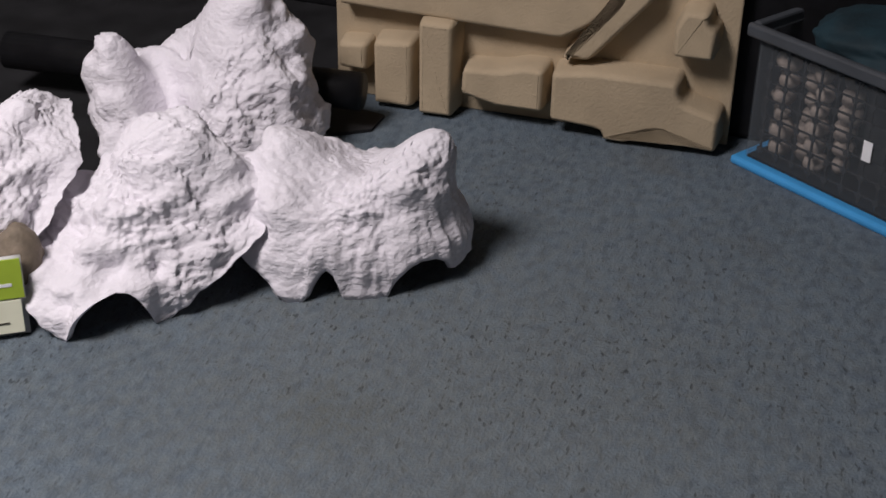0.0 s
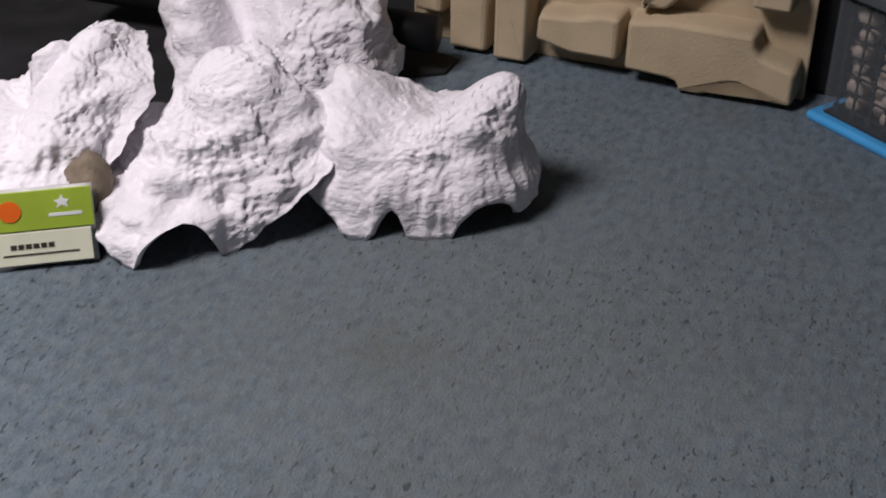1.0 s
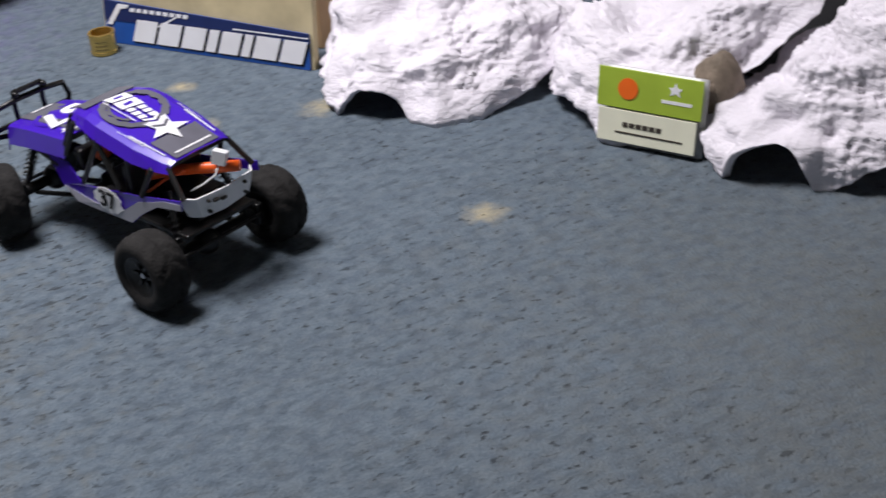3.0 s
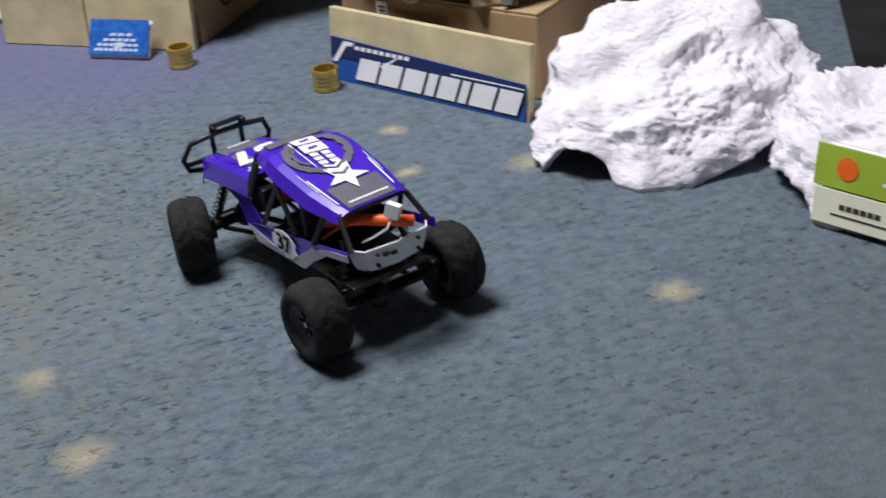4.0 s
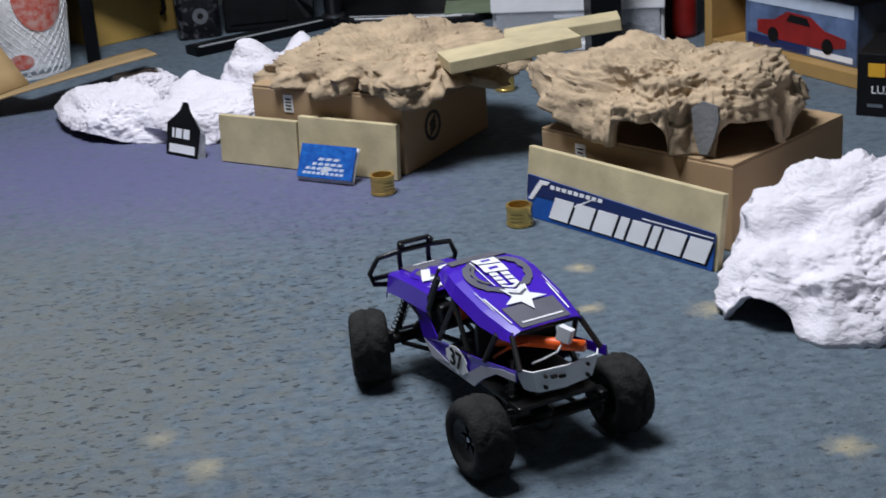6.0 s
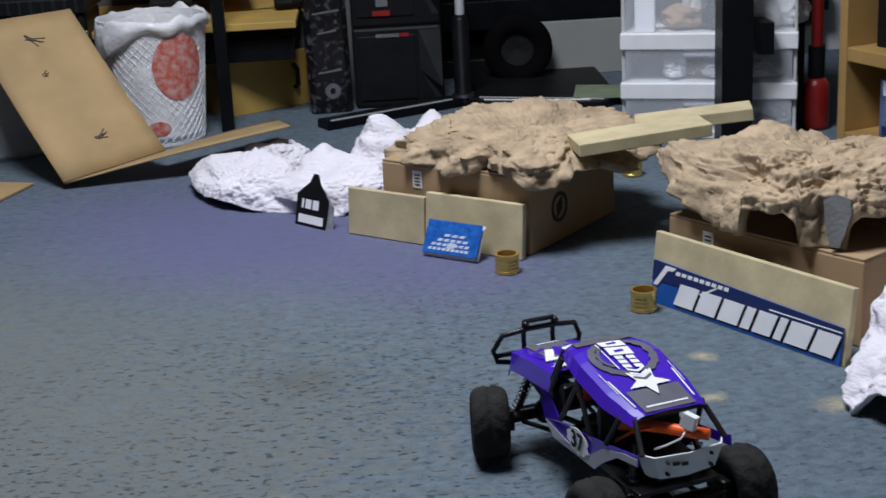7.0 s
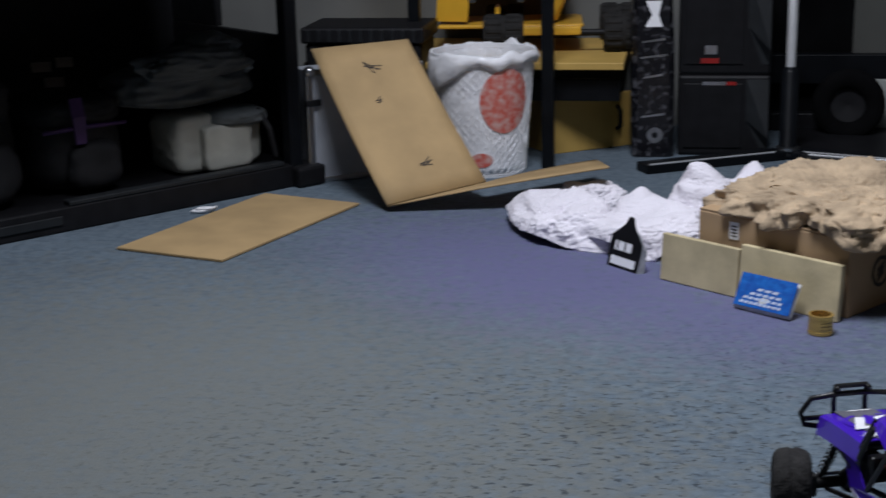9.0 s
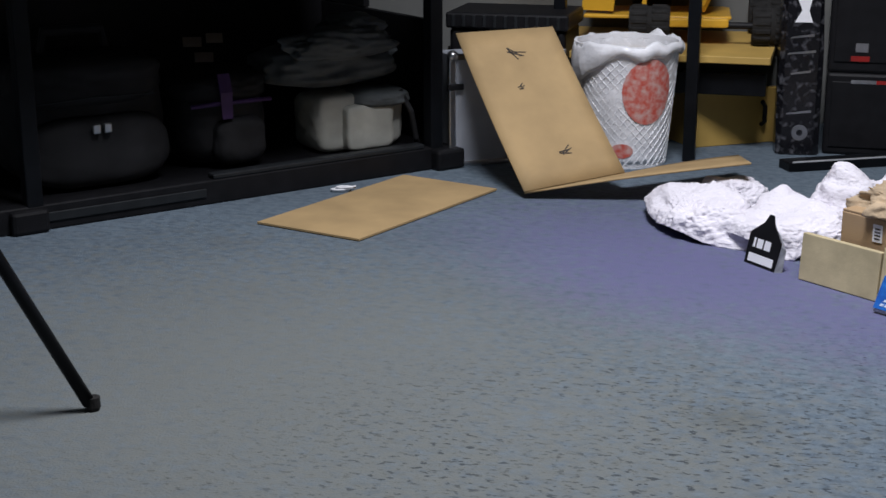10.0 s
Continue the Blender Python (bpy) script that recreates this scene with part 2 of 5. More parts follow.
def relief(q, even, grain=1.0):
    """Crisp wrinkled relief, about -1 to 1: folded ridges in streaks that lie down, calmer in some patches."""
    warp = Vector((noise.noise(q * 13), noise.noise(q * 13 + Vector((5, 1, 8))), noise.noise(q * 13 + Vector((2, 7, 3))))) * 0.022
    p = (q + warp) * grain
    a = 1 - 2.4 * abs(noise.noise(Vector((p.x * 26, p.y * 26, p.z * 78))))
    b = 1 - 2.4 * abs(noise.noise(Vector((p.x * 62 + 3, p.y * 62, p.z * 150))))
    c = noise.noise(Vector((p.x * 150, p.y * 150, p.z * 210)))
    calm = 1.0 if even else 0.3 + min(1.0, max(0.0, noise.noise(q * 7 + Vector((9, 4, 2))) * 1.7 + 0.55))
    return (0.36 * a * abs(a) + 0.48 * b + 0.5 * c) * calm


def shell(radii, rims, height, arches=(), bumps=(), power=2.2, rough=0.012, seed=0.0, seg=230, rows=76, thick=0.012, layered=0.9, grounded=True, ragged=1.0, coarse=1.0, square=2.0, even=False, grain=1.0):
    """A cave shell: an uneven footprint and rim height (even turns, from +x), arched openings (degrees, half width, height),
    bumps (x, y, height, spread) on top, coarse and fine relief, and real thickness."""
    bm = bmesh.new()
    outer, inner = [], []
    for j in range(rows):
        v = j / rows
        up_row, low_row = [], []
        for k in range(seg):
            turn = k / seg
            ang = 2 * math.pi * turn
            ca, sa = math.cos(ang), math.sin(ang)
            edge = 1 + ragged * 0.06 * noise.noise(Vector((ca * 5 + seed, sa * 5, seed + v * 2.5))) + ragged * 0.03 * noise.noise(Vector((ca * 15 + seed, sa * 15, seed + v * 9)))
            r = ring_value(radii, turn) * edge * (1 - v) ** 0.75
            x, y = r * ca, r * sa
            rim = ring_value(rims, turn)
            if grounded:
                rim = max(rim, 0.0)
            for deg, half, high in arches:
                d = abs((math.degrees(ang) - deg + 180) % 360 - 180) / half
                if d < 1:
                    rim = max(rim, high * (1 - d ** square) ** (1.4 / square))
            top = height
            for bx, by, bh, bs in bumps:
                top += bh * math.exp(-((x - bx) ** 2 + (y - by) ** 2) / (2 * bs * bs))
            top = max(top, rim + 0.012)
            fade = min(max(power * top / max(rim, 0.001), power), 5.0)
            p = Vector((x, y, rim * (1 - v) ** fade + top * (1 - (1 - v) ** power)))
            q = p + Vector((seed, seed * 0.7, -seed))
            tall = Vector((q.x, q.y, q.z * 1.9))
            n = noise.noise(tall * 9) * 0.8 + noise.noise(tall * 21) * 0.6
            out = Vector((ca, sa, 0.35 + 1.2 * v)).normalized()
            p += out * (n * coarse * rough * 1.7 * min(1, 0.35 + v * 3) + relief(q, even, grain) * 0.46 * rough * layered * min(1, 0.45 + v * 6))
            low = p - out * thick
            if grounded and rim < 0.004 and j == 0:
                p.z = low.z = 0.0
            up_row.append(bm.verts.new(p))
            low_row.append(bm.verts.new(low))
        outer.append(up_row)
        inner.append(low_row)
    for grid, flip in ((outer, False), (inner, True)):
        tip = bm.verts.new(sum((w.co for w in grid[-1]), Vector()) / seg)
        for j in range(rows - 1):
            for k in range(seg):
                f = (grid[j][k], grid[j][(k + 1) % seg], grid[j + 1][(k + 1) % seg], grid[j + 1][k])
                bm.faces.new(f[::-1] if flip else f)
        for k in range(seg):
            f = (grid[-1][k], grid[-1][(k + 1) % seg], tip)
            bm.faces.new(f[::-1] if flip else f)
    for k in range(seg):
        bm.faces.new((inner[0][k], inner[0][(k + 1) % seg], outer[0][(k + 1) % seg], outer[0][k]))
    return bm


def loft(rows, thick=0.0):
    """A sheet through rows of points, thickened inwards."""
    bm = bmesh.new()
    grid = [[bm.verts.new(p) for p in row] for row in rows]
    for a, b in zip(grid, grid[1:]):
        for k in range(len(a) - 1):
            bm.faces.new((a[k], a[k + 1], b[k + 1], b[k]))
    bmesh.ops.recalc_face_normals(bm, faces=bm.faces[:])
    if thick:
        bmesh.ops.solidify(bm, geom=bm.faces[:], thickness=thick)
    return bm


def words(body, size, m, deep=0.0004, shear=0.0, bold=0.0):
    """Lettering in the built-in font as a mesh."""
    cu = bpy.data.curves.new("lettering", "FONT")
    cu.body, cu.size, cu.extrude, cu.shear, cu.offset = body, size, deep, shear, bold
    cu.align_x, cu.align_y = "CENTER", "CENTER"
    cu.resolution_u = 2
    ob = bpy.data.objects.new("lettering", cu)
    scene.collection.objects.link(ob)
    me = bpy.data.meshes.new_from_object(ob.evaluated_get(bpy.context.evaluated_depsgraph_get()))
    bpy.data.objects.remove(ob)
    bm = bmesh.new()
    bm.from_mesh(me)
    bpy.data.meshes.remove(me)
    bmesh.ops.transform(bm, matrix=m, verts=bm.verts[:])
    return bm

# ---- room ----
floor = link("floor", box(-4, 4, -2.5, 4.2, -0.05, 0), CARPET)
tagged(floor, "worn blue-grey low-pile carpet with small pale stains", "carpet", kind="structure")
for nm, dims in (("wall_north", (-4.1, 4.1, 4.2, 4.3, -0.05, 2.5)), ("wall_south", (-4.1, 4.1, -2.6, -2.5, -0.05, 2.5)),
                 ("wall_west", (-4.1, -4.0, -2.5, 4.2, -0.05, 2.5)), ("wall_east", (4.0, 4.1, -2.5, 4.2, -0.05, 2.5))):
    tagged(link(nm, box(*dims), WALL), "plain grey-white painted room wall", "wall", kind="structure")
tagged(link("ceiling", box(-4.1, 4.1, -2.6, 4.3, 2.5, 2.6), WALL), "plain painted ceiling", "ceiling", kind="structure")


def facing(a, b):
    """A frame with its origin at a on the floor and x along a to b."""
    return Matrix.Translation((a[0], a[1], 0)) @ Matrix.Rotation(math.atan2(b[1] - a[1], b[0] - a[0]), 4, "Z")


# The corner with the tray, crate and the right-hand rocks is laid out in a frame of its own
CORNER = pose(-0.185, 0.013, 0, 0, 0, -8.008)


# ---- white plaster rocks ----
def rock(place, turn, label, base=Matrix(), **kw):
    ob = link("plaster_rock", shell(**kw), PLASTER, smooth=True)
    put(ob, base @ pose(place[0], place[1], 0, 0, 0, turn))
    return tagged(ob, label, "rock", "white plaster rocks")


rock((0.775, 1.765), 0, "white plaster cave rock with an arched opening beside a banner",
     radii=[0.21, 0.2, 0.19, 0.18, 0.175, 0.165, 0.16, 0.165, 0.18, 0.205, 0.195, 0.205, 0.195, 0.195, 0.205, 0.22],
     rims=[0.05, 0.02, 0, 0, 0, 0, 0, 0.01, 0.02, 0, 0, 0, 0.008, 0.03, 0.07, 0.08], height=0.128, arches=((214, 15, 0.045),),
     bumps=((0.02, 0.07, 0.035, 0.045), (0.12, 0.0, 0.045, 0.05), (-0.08, 0.08, 0.01, 0.04), (-0.07, -0.01, -0.035, 0.03), (0.06, -0.03, -0.03, 0.035), (-0.11, -0.08, -0.05, 0.04),
            (0.0, -0.12, -0.055, 0.05), (0.05, -0.09, 0.02, 0.025), (0.12, -0.1, -0.03, 0.04)), power=3.2, seed=1.0, rough=0.02, layered=0.72, coarse=1.15)
rock((0.99, 1.58), 0, "white plaster rock with a raised thin edge behind a packet", base=CORNER,
     radii=[0.17, 0.17, 0.165, 0.175, 0.19, 0.2, 0.21, 0.215, 0.205, 0.195, 0.17, 0.15, 0.14, 0.15, 0.16, 0.165],
     rims=[0.13, 0.05, 0, 0, 0, 0, 0, 0.02, 0.03, 0.0, 0.05, 0.08, 0.11, 0.15, 0.18, 0.18], height=0.16,
     bumps=((0.09, -0.07, 0.07, 0.05), (-0.07, 0.05, -0.075, 0.055), (-0.14, 0.12, 0.05, 0.04), (0.0, -0.04, 0.015, 0.03)), power=2.6, seed=2.0, rough=0.017)
rock((1.04, 1.36), 0, "white plaster cave rock with a broad arch and pointed feet", base=CORNER,
     radii=[0.15, 0.16, 0.16, 0.16, 0.16, 0.16, 0.165, 0.17, 0.172, 0.13, 0.122, 0.125, 0.16, 0.19, 0.185, 0.165],
     rims=[0.08, 0.02, 0, 0, 0, 0.03, 0.06, 0.04, 0, 0.03, 0.0, 0.03, 0.07, 0.115, 0.14, 0.12], height=0.15, arches=((199, 20, 0.058),),
     bumps=((0.055, -0.03, 0.07, 0.06), (-0.06, 0.08, -0.04, 0.06), (-0.065, 0.03, -0.03, 0.03), (-0.03, -0.07, -0.02, 0.03), (0.07, -0.1, 0.035, 0.05), (0.0, 0.05, 0.02, 0.03)), power=1.8, seed=3.4, rough=0.019, layered=0.62)
rock((1.2, 1.1), 0, "white plaster rock with two low openings and a rounded hump", base=CORNER,
     radii=[0.12, 0.13, 0.15, 0.17, 0.185, 0.19, 0.185, 0.16, 0.122, 0.112, 0.112, 0.12, 0.132, 0.134, 0.122, 0.116],
     rims=[0.03, 0, 0, 0, 0, 0.05, 0.05, 0.005, 0.0, 0.0, 0.0, 0.0, 0.02, 0.02, 0.02, 0.03], height=0.128, arches=((176, 9, 0.042), (240, 26, 0.045), (140, 16, 0.04)),
     bumps=((0.015, -0.08, 0.062, 0.05), (-0.01, 0.11, 0.04, 0.05), (0.03, 0.02, -0.025, 0.035), (-0.07, 0.02, -0.02, 0.032)), power=5.4, seed=14.0, rough=0.015, layered=0.75, ragged=0.7)
rock((1.41, 1.47), 0, "tall white plaster rock with a saddle between two horns", base=CORNER,
     radii=[0.17, 0.17, 0.16, 0.155, 0.155, 0.16, 0.155, 0.145, 0.12, 0.125, 0.14, 0.165, 0.185, 0.2, 0.195, 0.18],
     rims=[0, 0, 0, 0, 0.02, 0.06, 0.05, 0.01, 0, 0, 0.02, 0.03, 0.03, 0.03, 0.02, 0], height=0.17,
     bumps=((-0.06, 0.1, 0.065, 0.03), (0.045, -0.065, 0.1, 0.06), (-0.06, 0.01, -0.125, 0.045), (0.02, 0.06, -0.05, 0.04), (-0.02, -0.11, -0.02, 0.03), (-0.1, -0.06, -0.04, 0.035)), power=4.0, seed=5.0, rough=0.018)
rock((-0.27, 2.965), -42, "low white plaster rock with a long flat tail",
     radii=[0.21, 0.16, 0.13, 0.12, 0.11, 0.11, 0.13, 0.16, 0.165, 0.13, 0.105, 0.095, 0.1, 0.115, 0.135, 0.165],
     rims=[0, 0, 0, 0, 0, 0, 0, 0.02, 0.03, 0.025, 0.02, 0.015, 0.02, 0.02, 0.01, 0], height=0.066,
     bumps=((-0.06, 0.02, 0.008, 0.04), (0.03, -0.03, -0.01, 0.03), (0.14, 0.03, -0.02, 0.05)), power=4.0, seed=6.0, rough=0.015, layered=0.8)
rock((-0.225, 3.19), -20, "shaded white plaster rock lying under the cardboard ramp",
     radii=[0.085, 0.08, 0.07, 0.07, 0.07, 0.07, 0.08, 0.09, 0.09, 0.08, 0.07, 0.065, 0.065, 0.065, 0.07, 0.08],
     rims=[0] * 16, height=0.058, power=3.4, seed=21.0, rough=0.012)
rock((-0.085, 2.875), 0, "knobbly white plaster rock with rounded humps",
     radii=[0.13, 0.14, 0.13, 0.13, 0.13, 0.13, 0.13, 0.14, 0.14, 0.13, 0.115, 0.11, 0.115, 0.11, 0.12, 0.13],
     rims=[0.02, 0, 0, 0, 0, 0, 0, 0, 0.02, 0.03, 0.03, 0.02, 0.0, 0.02, 0.03, 0.03], height=0.064,
     bumps=((-0.03, 0.075, 0.05, 0.032), (-0.06, -0.02, -0.012, 0.03), (0.03, -0.06, 0.012, 0.03), (0.05, 0.02, 0.02, 0.03)), power=4.6, seed=7.0, rough=0.012, layered=0.8)
rock((0.055, 2.985), 10, "pale white plaster rock with two rounded knobs behind a box",
     radii=[0.14, 0.14, 0.13, 0.12, 0.12, 0.12, 0.12, 0.125, 0.125, 0.11, 0.105, 0.1, 0.095, 0.09, 0.1, 0.125],
     rims=[0.0, 0, 0, 0, 0, 0, 0, 0, 0.0, 0.03, 0.02, 0.02, 0.03, 0.03, 0.03, 0.0], height=0.1,
     bumps=((-0.05, -0.01, 0.05, 0.042), (0.085, 0.05, 0.055, 0.036), (0.02, 0.06, -0.02, 0.025)), power=4.6, seed=11.0, rough=0.012, layered=0.8)

# A tan pebble between two of the rocks
bm = bmesh.new()
bmesh.ops.create_icosphere(bm, subdivisions=4, radius=1.0)
for v in bm.verts:
    d = 1 + 0.12 * noise.noise(v.co * 1.6) + 0.04 * noise.noise(v.co * 6)
    v.co = Vector((v.co.x * 0.034 * d, v.co.y * 0.036 * d, v.co.z * 0.062 * d + 0.058))
PEBBLE = mat("tan_pebble", (0.24, 0.19, 0.14), 0.8, var=0.2, scale=60, bump=0.4, bscale=220)
tagged(put(link("pebble", bm, PEBBLE, smooth=True), CORNER @ pose(0.925, 1.465, 0, 6, -5, 20)), "rough tan pebble wedged between white rocks", "stone")


# ---- boxes with boards, banner and pulp rocks ----
def carton(a, b, deep, high, label, ink):
    ob = empty("cardboard_box", facing(a, b), label, "box", "cardboard boxes")
    w = math.hypot(b[0] - a[0], b[1] - a[1])
    body = part("body", box(0, w, 0, deep, 0, high - 0.004, 0.003), CARD, ob)
    part("flap", box(0.001, w - 0.001, 0.001, deep / 2 - 0.001, high - 0.004, high, 0.001), CARD, ob)
    part("flap", box(0.001, w - 0.001, deep / 2 + 0.001, deep - 0.001, high - 0.004, high, 0.001), CARD, ob)
    part("tape", box(-0.0015, w * 0.14, deep / 2 - 0.024, deep / 2 + 0.024, high, high + 0.0006), TAPE, ob, "strip of clear brown packing tape")
    sticker = part("sticker", box(0.07, 0.09, -0.0016, -0.0005, high - 0.046, high - 0.014), WHITE, ob, "small white bar-code sticker")
    for k in range(4):
        part("printed_bar", box(0.074, 0.086, -0.0022, -0.0016, high - 0.041 + k * 0.006, high - 0.0385 + k * 0.006), INK, sticker)
    if ink:
        side = pose(w + 0.0006, deep * 0.32, high * 0.45, 90, 0, 90)
        seal = part("printed_seal", lathe([(0.021, 0), (0.028, 0), (0.028, 0.0006), (0.021, 0.0006), (0.021, 0)], 30, m=side), INK, ob, "dark printed ring seal")
        bm2 = box(-0.012, 0.012, -0.003, 0.003, 0, 0.0006, m=side @ pose(0, 0, 0, 0, 0, 35))
        box(-0.012, 0.012, -0.003, 0.003, 0, 0.0006, bm=bm2, m=side @ pose(0, 0.009, 0, 0, 0, 35))
        box(-0.012, 0.012, -0.003, 0.003, 0, 0.0006, bm=bm2, m=side @ pose(0, -0.009, 0, 0, 0, 35))
        part("seal_mark", bm2, INK, seal)
        for k in range(3):
            part("printed_bar", box(w + 0.0003, w + 0.0009, deep * 0.25 + k * 0.018, deep * 0.25 + k * 0.018 + 0.012, high * 0.78, high * 0.86), INK, ob)
    return ob


TAPE = mat("packing_tape", (0.30, 0.18, 0.07), 0.25, var=0.1, scale=20, bump=0.02)
INK = mat("faded_black_ink", (0.05, 0.038, 0.028), 0.7, var=0.2, scale=90, bump=0.0)
carton((0.008, 2.635), (0.259, 2.441), 0.305, 0.142, "brown cardboard box with a printed seal under a pulp rock", True)
carton((0.452, 2.205), (0.668, 1.92), 0.3, 0.132, "flat brown cardboard box carrying a pulp rock", False)
BF = facing((-0.05, 2.652), (0.252, 2.42))
for u0, u1, hi, lean in ((-0.004, 0.168, 0.088, -4), (0.171, 0.374, 0.098, -5)):
    ob = put(link("pine_board", box(u0, u1, -0.013, 0, 0, hi, 0.0015), PINE), BF @ pose(0, 0, 0, lean))
    tagged(ob, "pale pine board leaning on a cardboard box", "board", "pine boards")
BF2 = facing((0.415, 2.172), (0.615, 1.862))
ob = put(link("pine_board", box(-0.006, 0.378, 0.004, 0.016, 0, 0.112, 0.0015), PINE), BF2 @ pose(0, 0, 0, -8))
tagged(ob, "long pale pine board behind the blue banner", "board", "pine boards")
ban = empty("shop_banner", BF2 @ pose(0, 0, 0, -8), "glossy blue and navy shop banner with bold slanted white block shapes", "banner")
part("sheet", plate([(0, 0.001), (0.372, 0.001), (0.372, 0.055), (0.0, 0.068)], 0.0025, m=pose(0, 0, 0, 90)), BLUE, ban)
part("upper_band", plate([(0, 0.036), (0.372, 0.044), (0.372, 0.055), (0.0, 0.068)], 0.0008, m=pose(0, -0.0008, 0, 90)), NAVY, ban, "navy upper band")
part("edge_line", plate([(0.24, 0.047), (0.372, 0.0475), (0.372, 0.049), (0.24, 0.049)], 0.0006, m=pose(0, -0.0016, 0, 90)), WHITE, ban, "thin white line")
part("swoosh", plate([(0.004, 0.03), (0.028, 0.064), (0.05, 0.064), (0.044, 0.058), (0.033, 0.057), (0.014, 0.03)], 0.0006, m=pose(0, -0.0017, 0, 90)), WHITE, ban, "white slanted flash")
part("swoosh", plate([(0.10, 0.036), (0.135, 0.054), (0.139, 0.054), (0.108, 0.036)], 0.0006, m=pose(0, -0.0017, 0, 90)), WHITE, ban)
for k in range(9):
    u = 0.05 + k * 0.0125
    part("small_bar", plate([(u, 0.054), (u + 0.009, 0.054), (u + 0.0105, 0.060), (u + 0.0015, 0.060)], 0.0005, m=pose(0, -0.0016, 0, 90)), WHITE, ban)


def block_sign(widths, x, y, size, gap, m, material, parent, label, lean=0.34, deep=0.0006):
    """A row of plain slanted blocks of the given widths."""
    for wide in widths:
        bm3 = plate([(x, y), (x + wide * size, y), (x + (wide + lean) * size, y + size), (x + lean * size, y + size)], deep)
        bmesh.ops.transform(bm3, matrix=m, verts=bm3.verts[:])
        part("block_shape", bm3, material, parent, label)
        x += (wide + gap) * size
    return x


for dx, dy, m2, off, lab in ((0.003, -0.0025, BLACK, -0.0009, ""), (0, 0, WHITE, -0.0022, "slanted white block shape")):
    block_sign((1.15, 1.15, 1.15, 0.5, 1.0, 0.42, 1.2, 1.15), 0.052 + dx, 0.0085 + dy, 0.0345, 0.17, pose(0, off, 0, 90), m2, ban, lab)


def pulp_rock(m, label, **kw):
    ob = link("pulp_rock", shell(**kw), PULP, smooth=True)
    return tagged(put(ob, m), label, "rock", "pulp rocks")


pulp_rock(pose(0.275, 2.66, 0.144), "low flat brown paper-pulp rock with a ragged drooping edge",
          radii=[0.23, 0.22, 0.2, 0.2, 0.2, 0.2, 0.21, 0.24, 0.24, 0.21, 0.2, 0.21, 0.245, 0.22, 0.23, 0.23],
          rims=[-0.01, 0.0, 0.0, 0, 0, 0, 0.0, 0.0, -0.012, 0.0, -0.01, 0.004, -0.02, 0.003, -0.015, -0.008], height=0.04,
          bumps=((-0.1, 0.1, 0.015, 0.04), (0.05, 0.08, 0.015, 0.04), (-0.12, -0.02, 0.01, 0.03), (0.1, -0.05, -0.01, 0.05)),
          rough=0.025, coarse=0.55, seed=8.0, power=5.0, grounded=False, thick=0.014, layered=1.0, ragged=3.4, even=True, grain=0.85)
prock = pulp_rock(pose(0.641, 2.109, 0.134), "brown paper-pulp bridge rock with stubby legs and rough top",
          radii=[0.2, 0.2, 0.2, 0.2, 0.19, 0.2, 0.25, 0.2, 0.135, 0.125, 0.125, 0.13, 0.14, 0.16, 0.18, 0.19],
          rims=[0.045, 0, 0, 0, 0, 0.04, 0.07, 0.035, 0.0, 0.0, 0.0, 0.0, 0, 0.0, 0.0, 0.03], height=0.1,
          arches=((226, 22, 0.047), (296, 20, 0.046), (335, 12, 0.046)), square=6.0,
          bumps=((-0.08, 0.05, 0.02, 0.03), (0.05, 0.0, 0.02, 0.035), (0.1, -0.08, 0.015, 0.03), (-0.02, 0.1, 0.025, 0.04), (-0.03, -0.05, 0.014, 0.025), (0.0, 0.04, -0.015, 0.025)),
          rough=0.027, coarse=0.8, seed=9.0, power=5.0, thick=0.014, layered=0.9, ragged=1.8, even=True, grain=0.85)
FLAKE = mat("grey_bare_pulp", (0.22, 0.22, 0.22), 0.9, var=0.12, scale=40, bump=0.3)
part("bare_patch", plate([(-0.006, 0.0), (0.006, 0.0), (0.014, 0.022), (0.021, 0.05), (0.018, 0.07), (-0.004, 0.076), (-0.02, 0.066), (-0.015, 0.03)], 0.006,
                         m=pose(-0.004, -0.150, 0.006, 82, 0, -34)), FLAKE, prock, "bare grey patch on the leg")


def plank(a, b, wide, high, turn):
    A, B = Vector(a), Vector(b)
    ob = put(link("pine_plank", box(-wide / 2, wide / 2, -high, 0, -(B - A).length, 0, 0.0015), PINE), look(A, B, turn))
    return tagged(ob, "short pale pine plank bridging two pulp rocks", "plank", "pine planks")


plank((0.34, 2.475, 0.195), (0.575, 2.5, 0.212), 0.085, 0.022, 0)
plank((0.47, 2.6, 0.197), (0.675, 2.565, 0.218), 0.07, 0.022, 0)


# ---- brass rings and packets ----
def brass_ring(x, y, turn):
    ob = empty("brass_ring", pose(x, y, 0, 0, 0, turn), "machined brass wheel ring standing on the carpet", "ring", "brass rings")
    part("band", lathe([(0.0165, 0.001), (0.0205, 0.001), (0.021, 0.002), (0.021, 0.006), (0.0203, 0.007), (0.0203, 0.027), (0.021, 0.028), (0.021, 0.033),
                        (0.0205, 0.034), (0.0165, 0.034), (0.0165, 0.001)], 40), BRASS, ob, smooth=False)
    for r in range(3):
        for k in range(7):
            g = math.radians(200 + k * 8)
            part("engraved_mark", box(-0.0002, 0.0002, -0.0006, 0.0006, -0.0012, 0.0012, m=pose(0.0203 * math.cos(g), 0.0205 * math.sin(g), 0.011 + r * 0.006, 0, 0, math.degrees(g))), INK, ob)
    return ob


for x, y, tn in ((0.398, 2.135, 20), (0.208, 2.36, 70), (0.525, 2.935, 10)):
    brass_ring(x, y, tn)


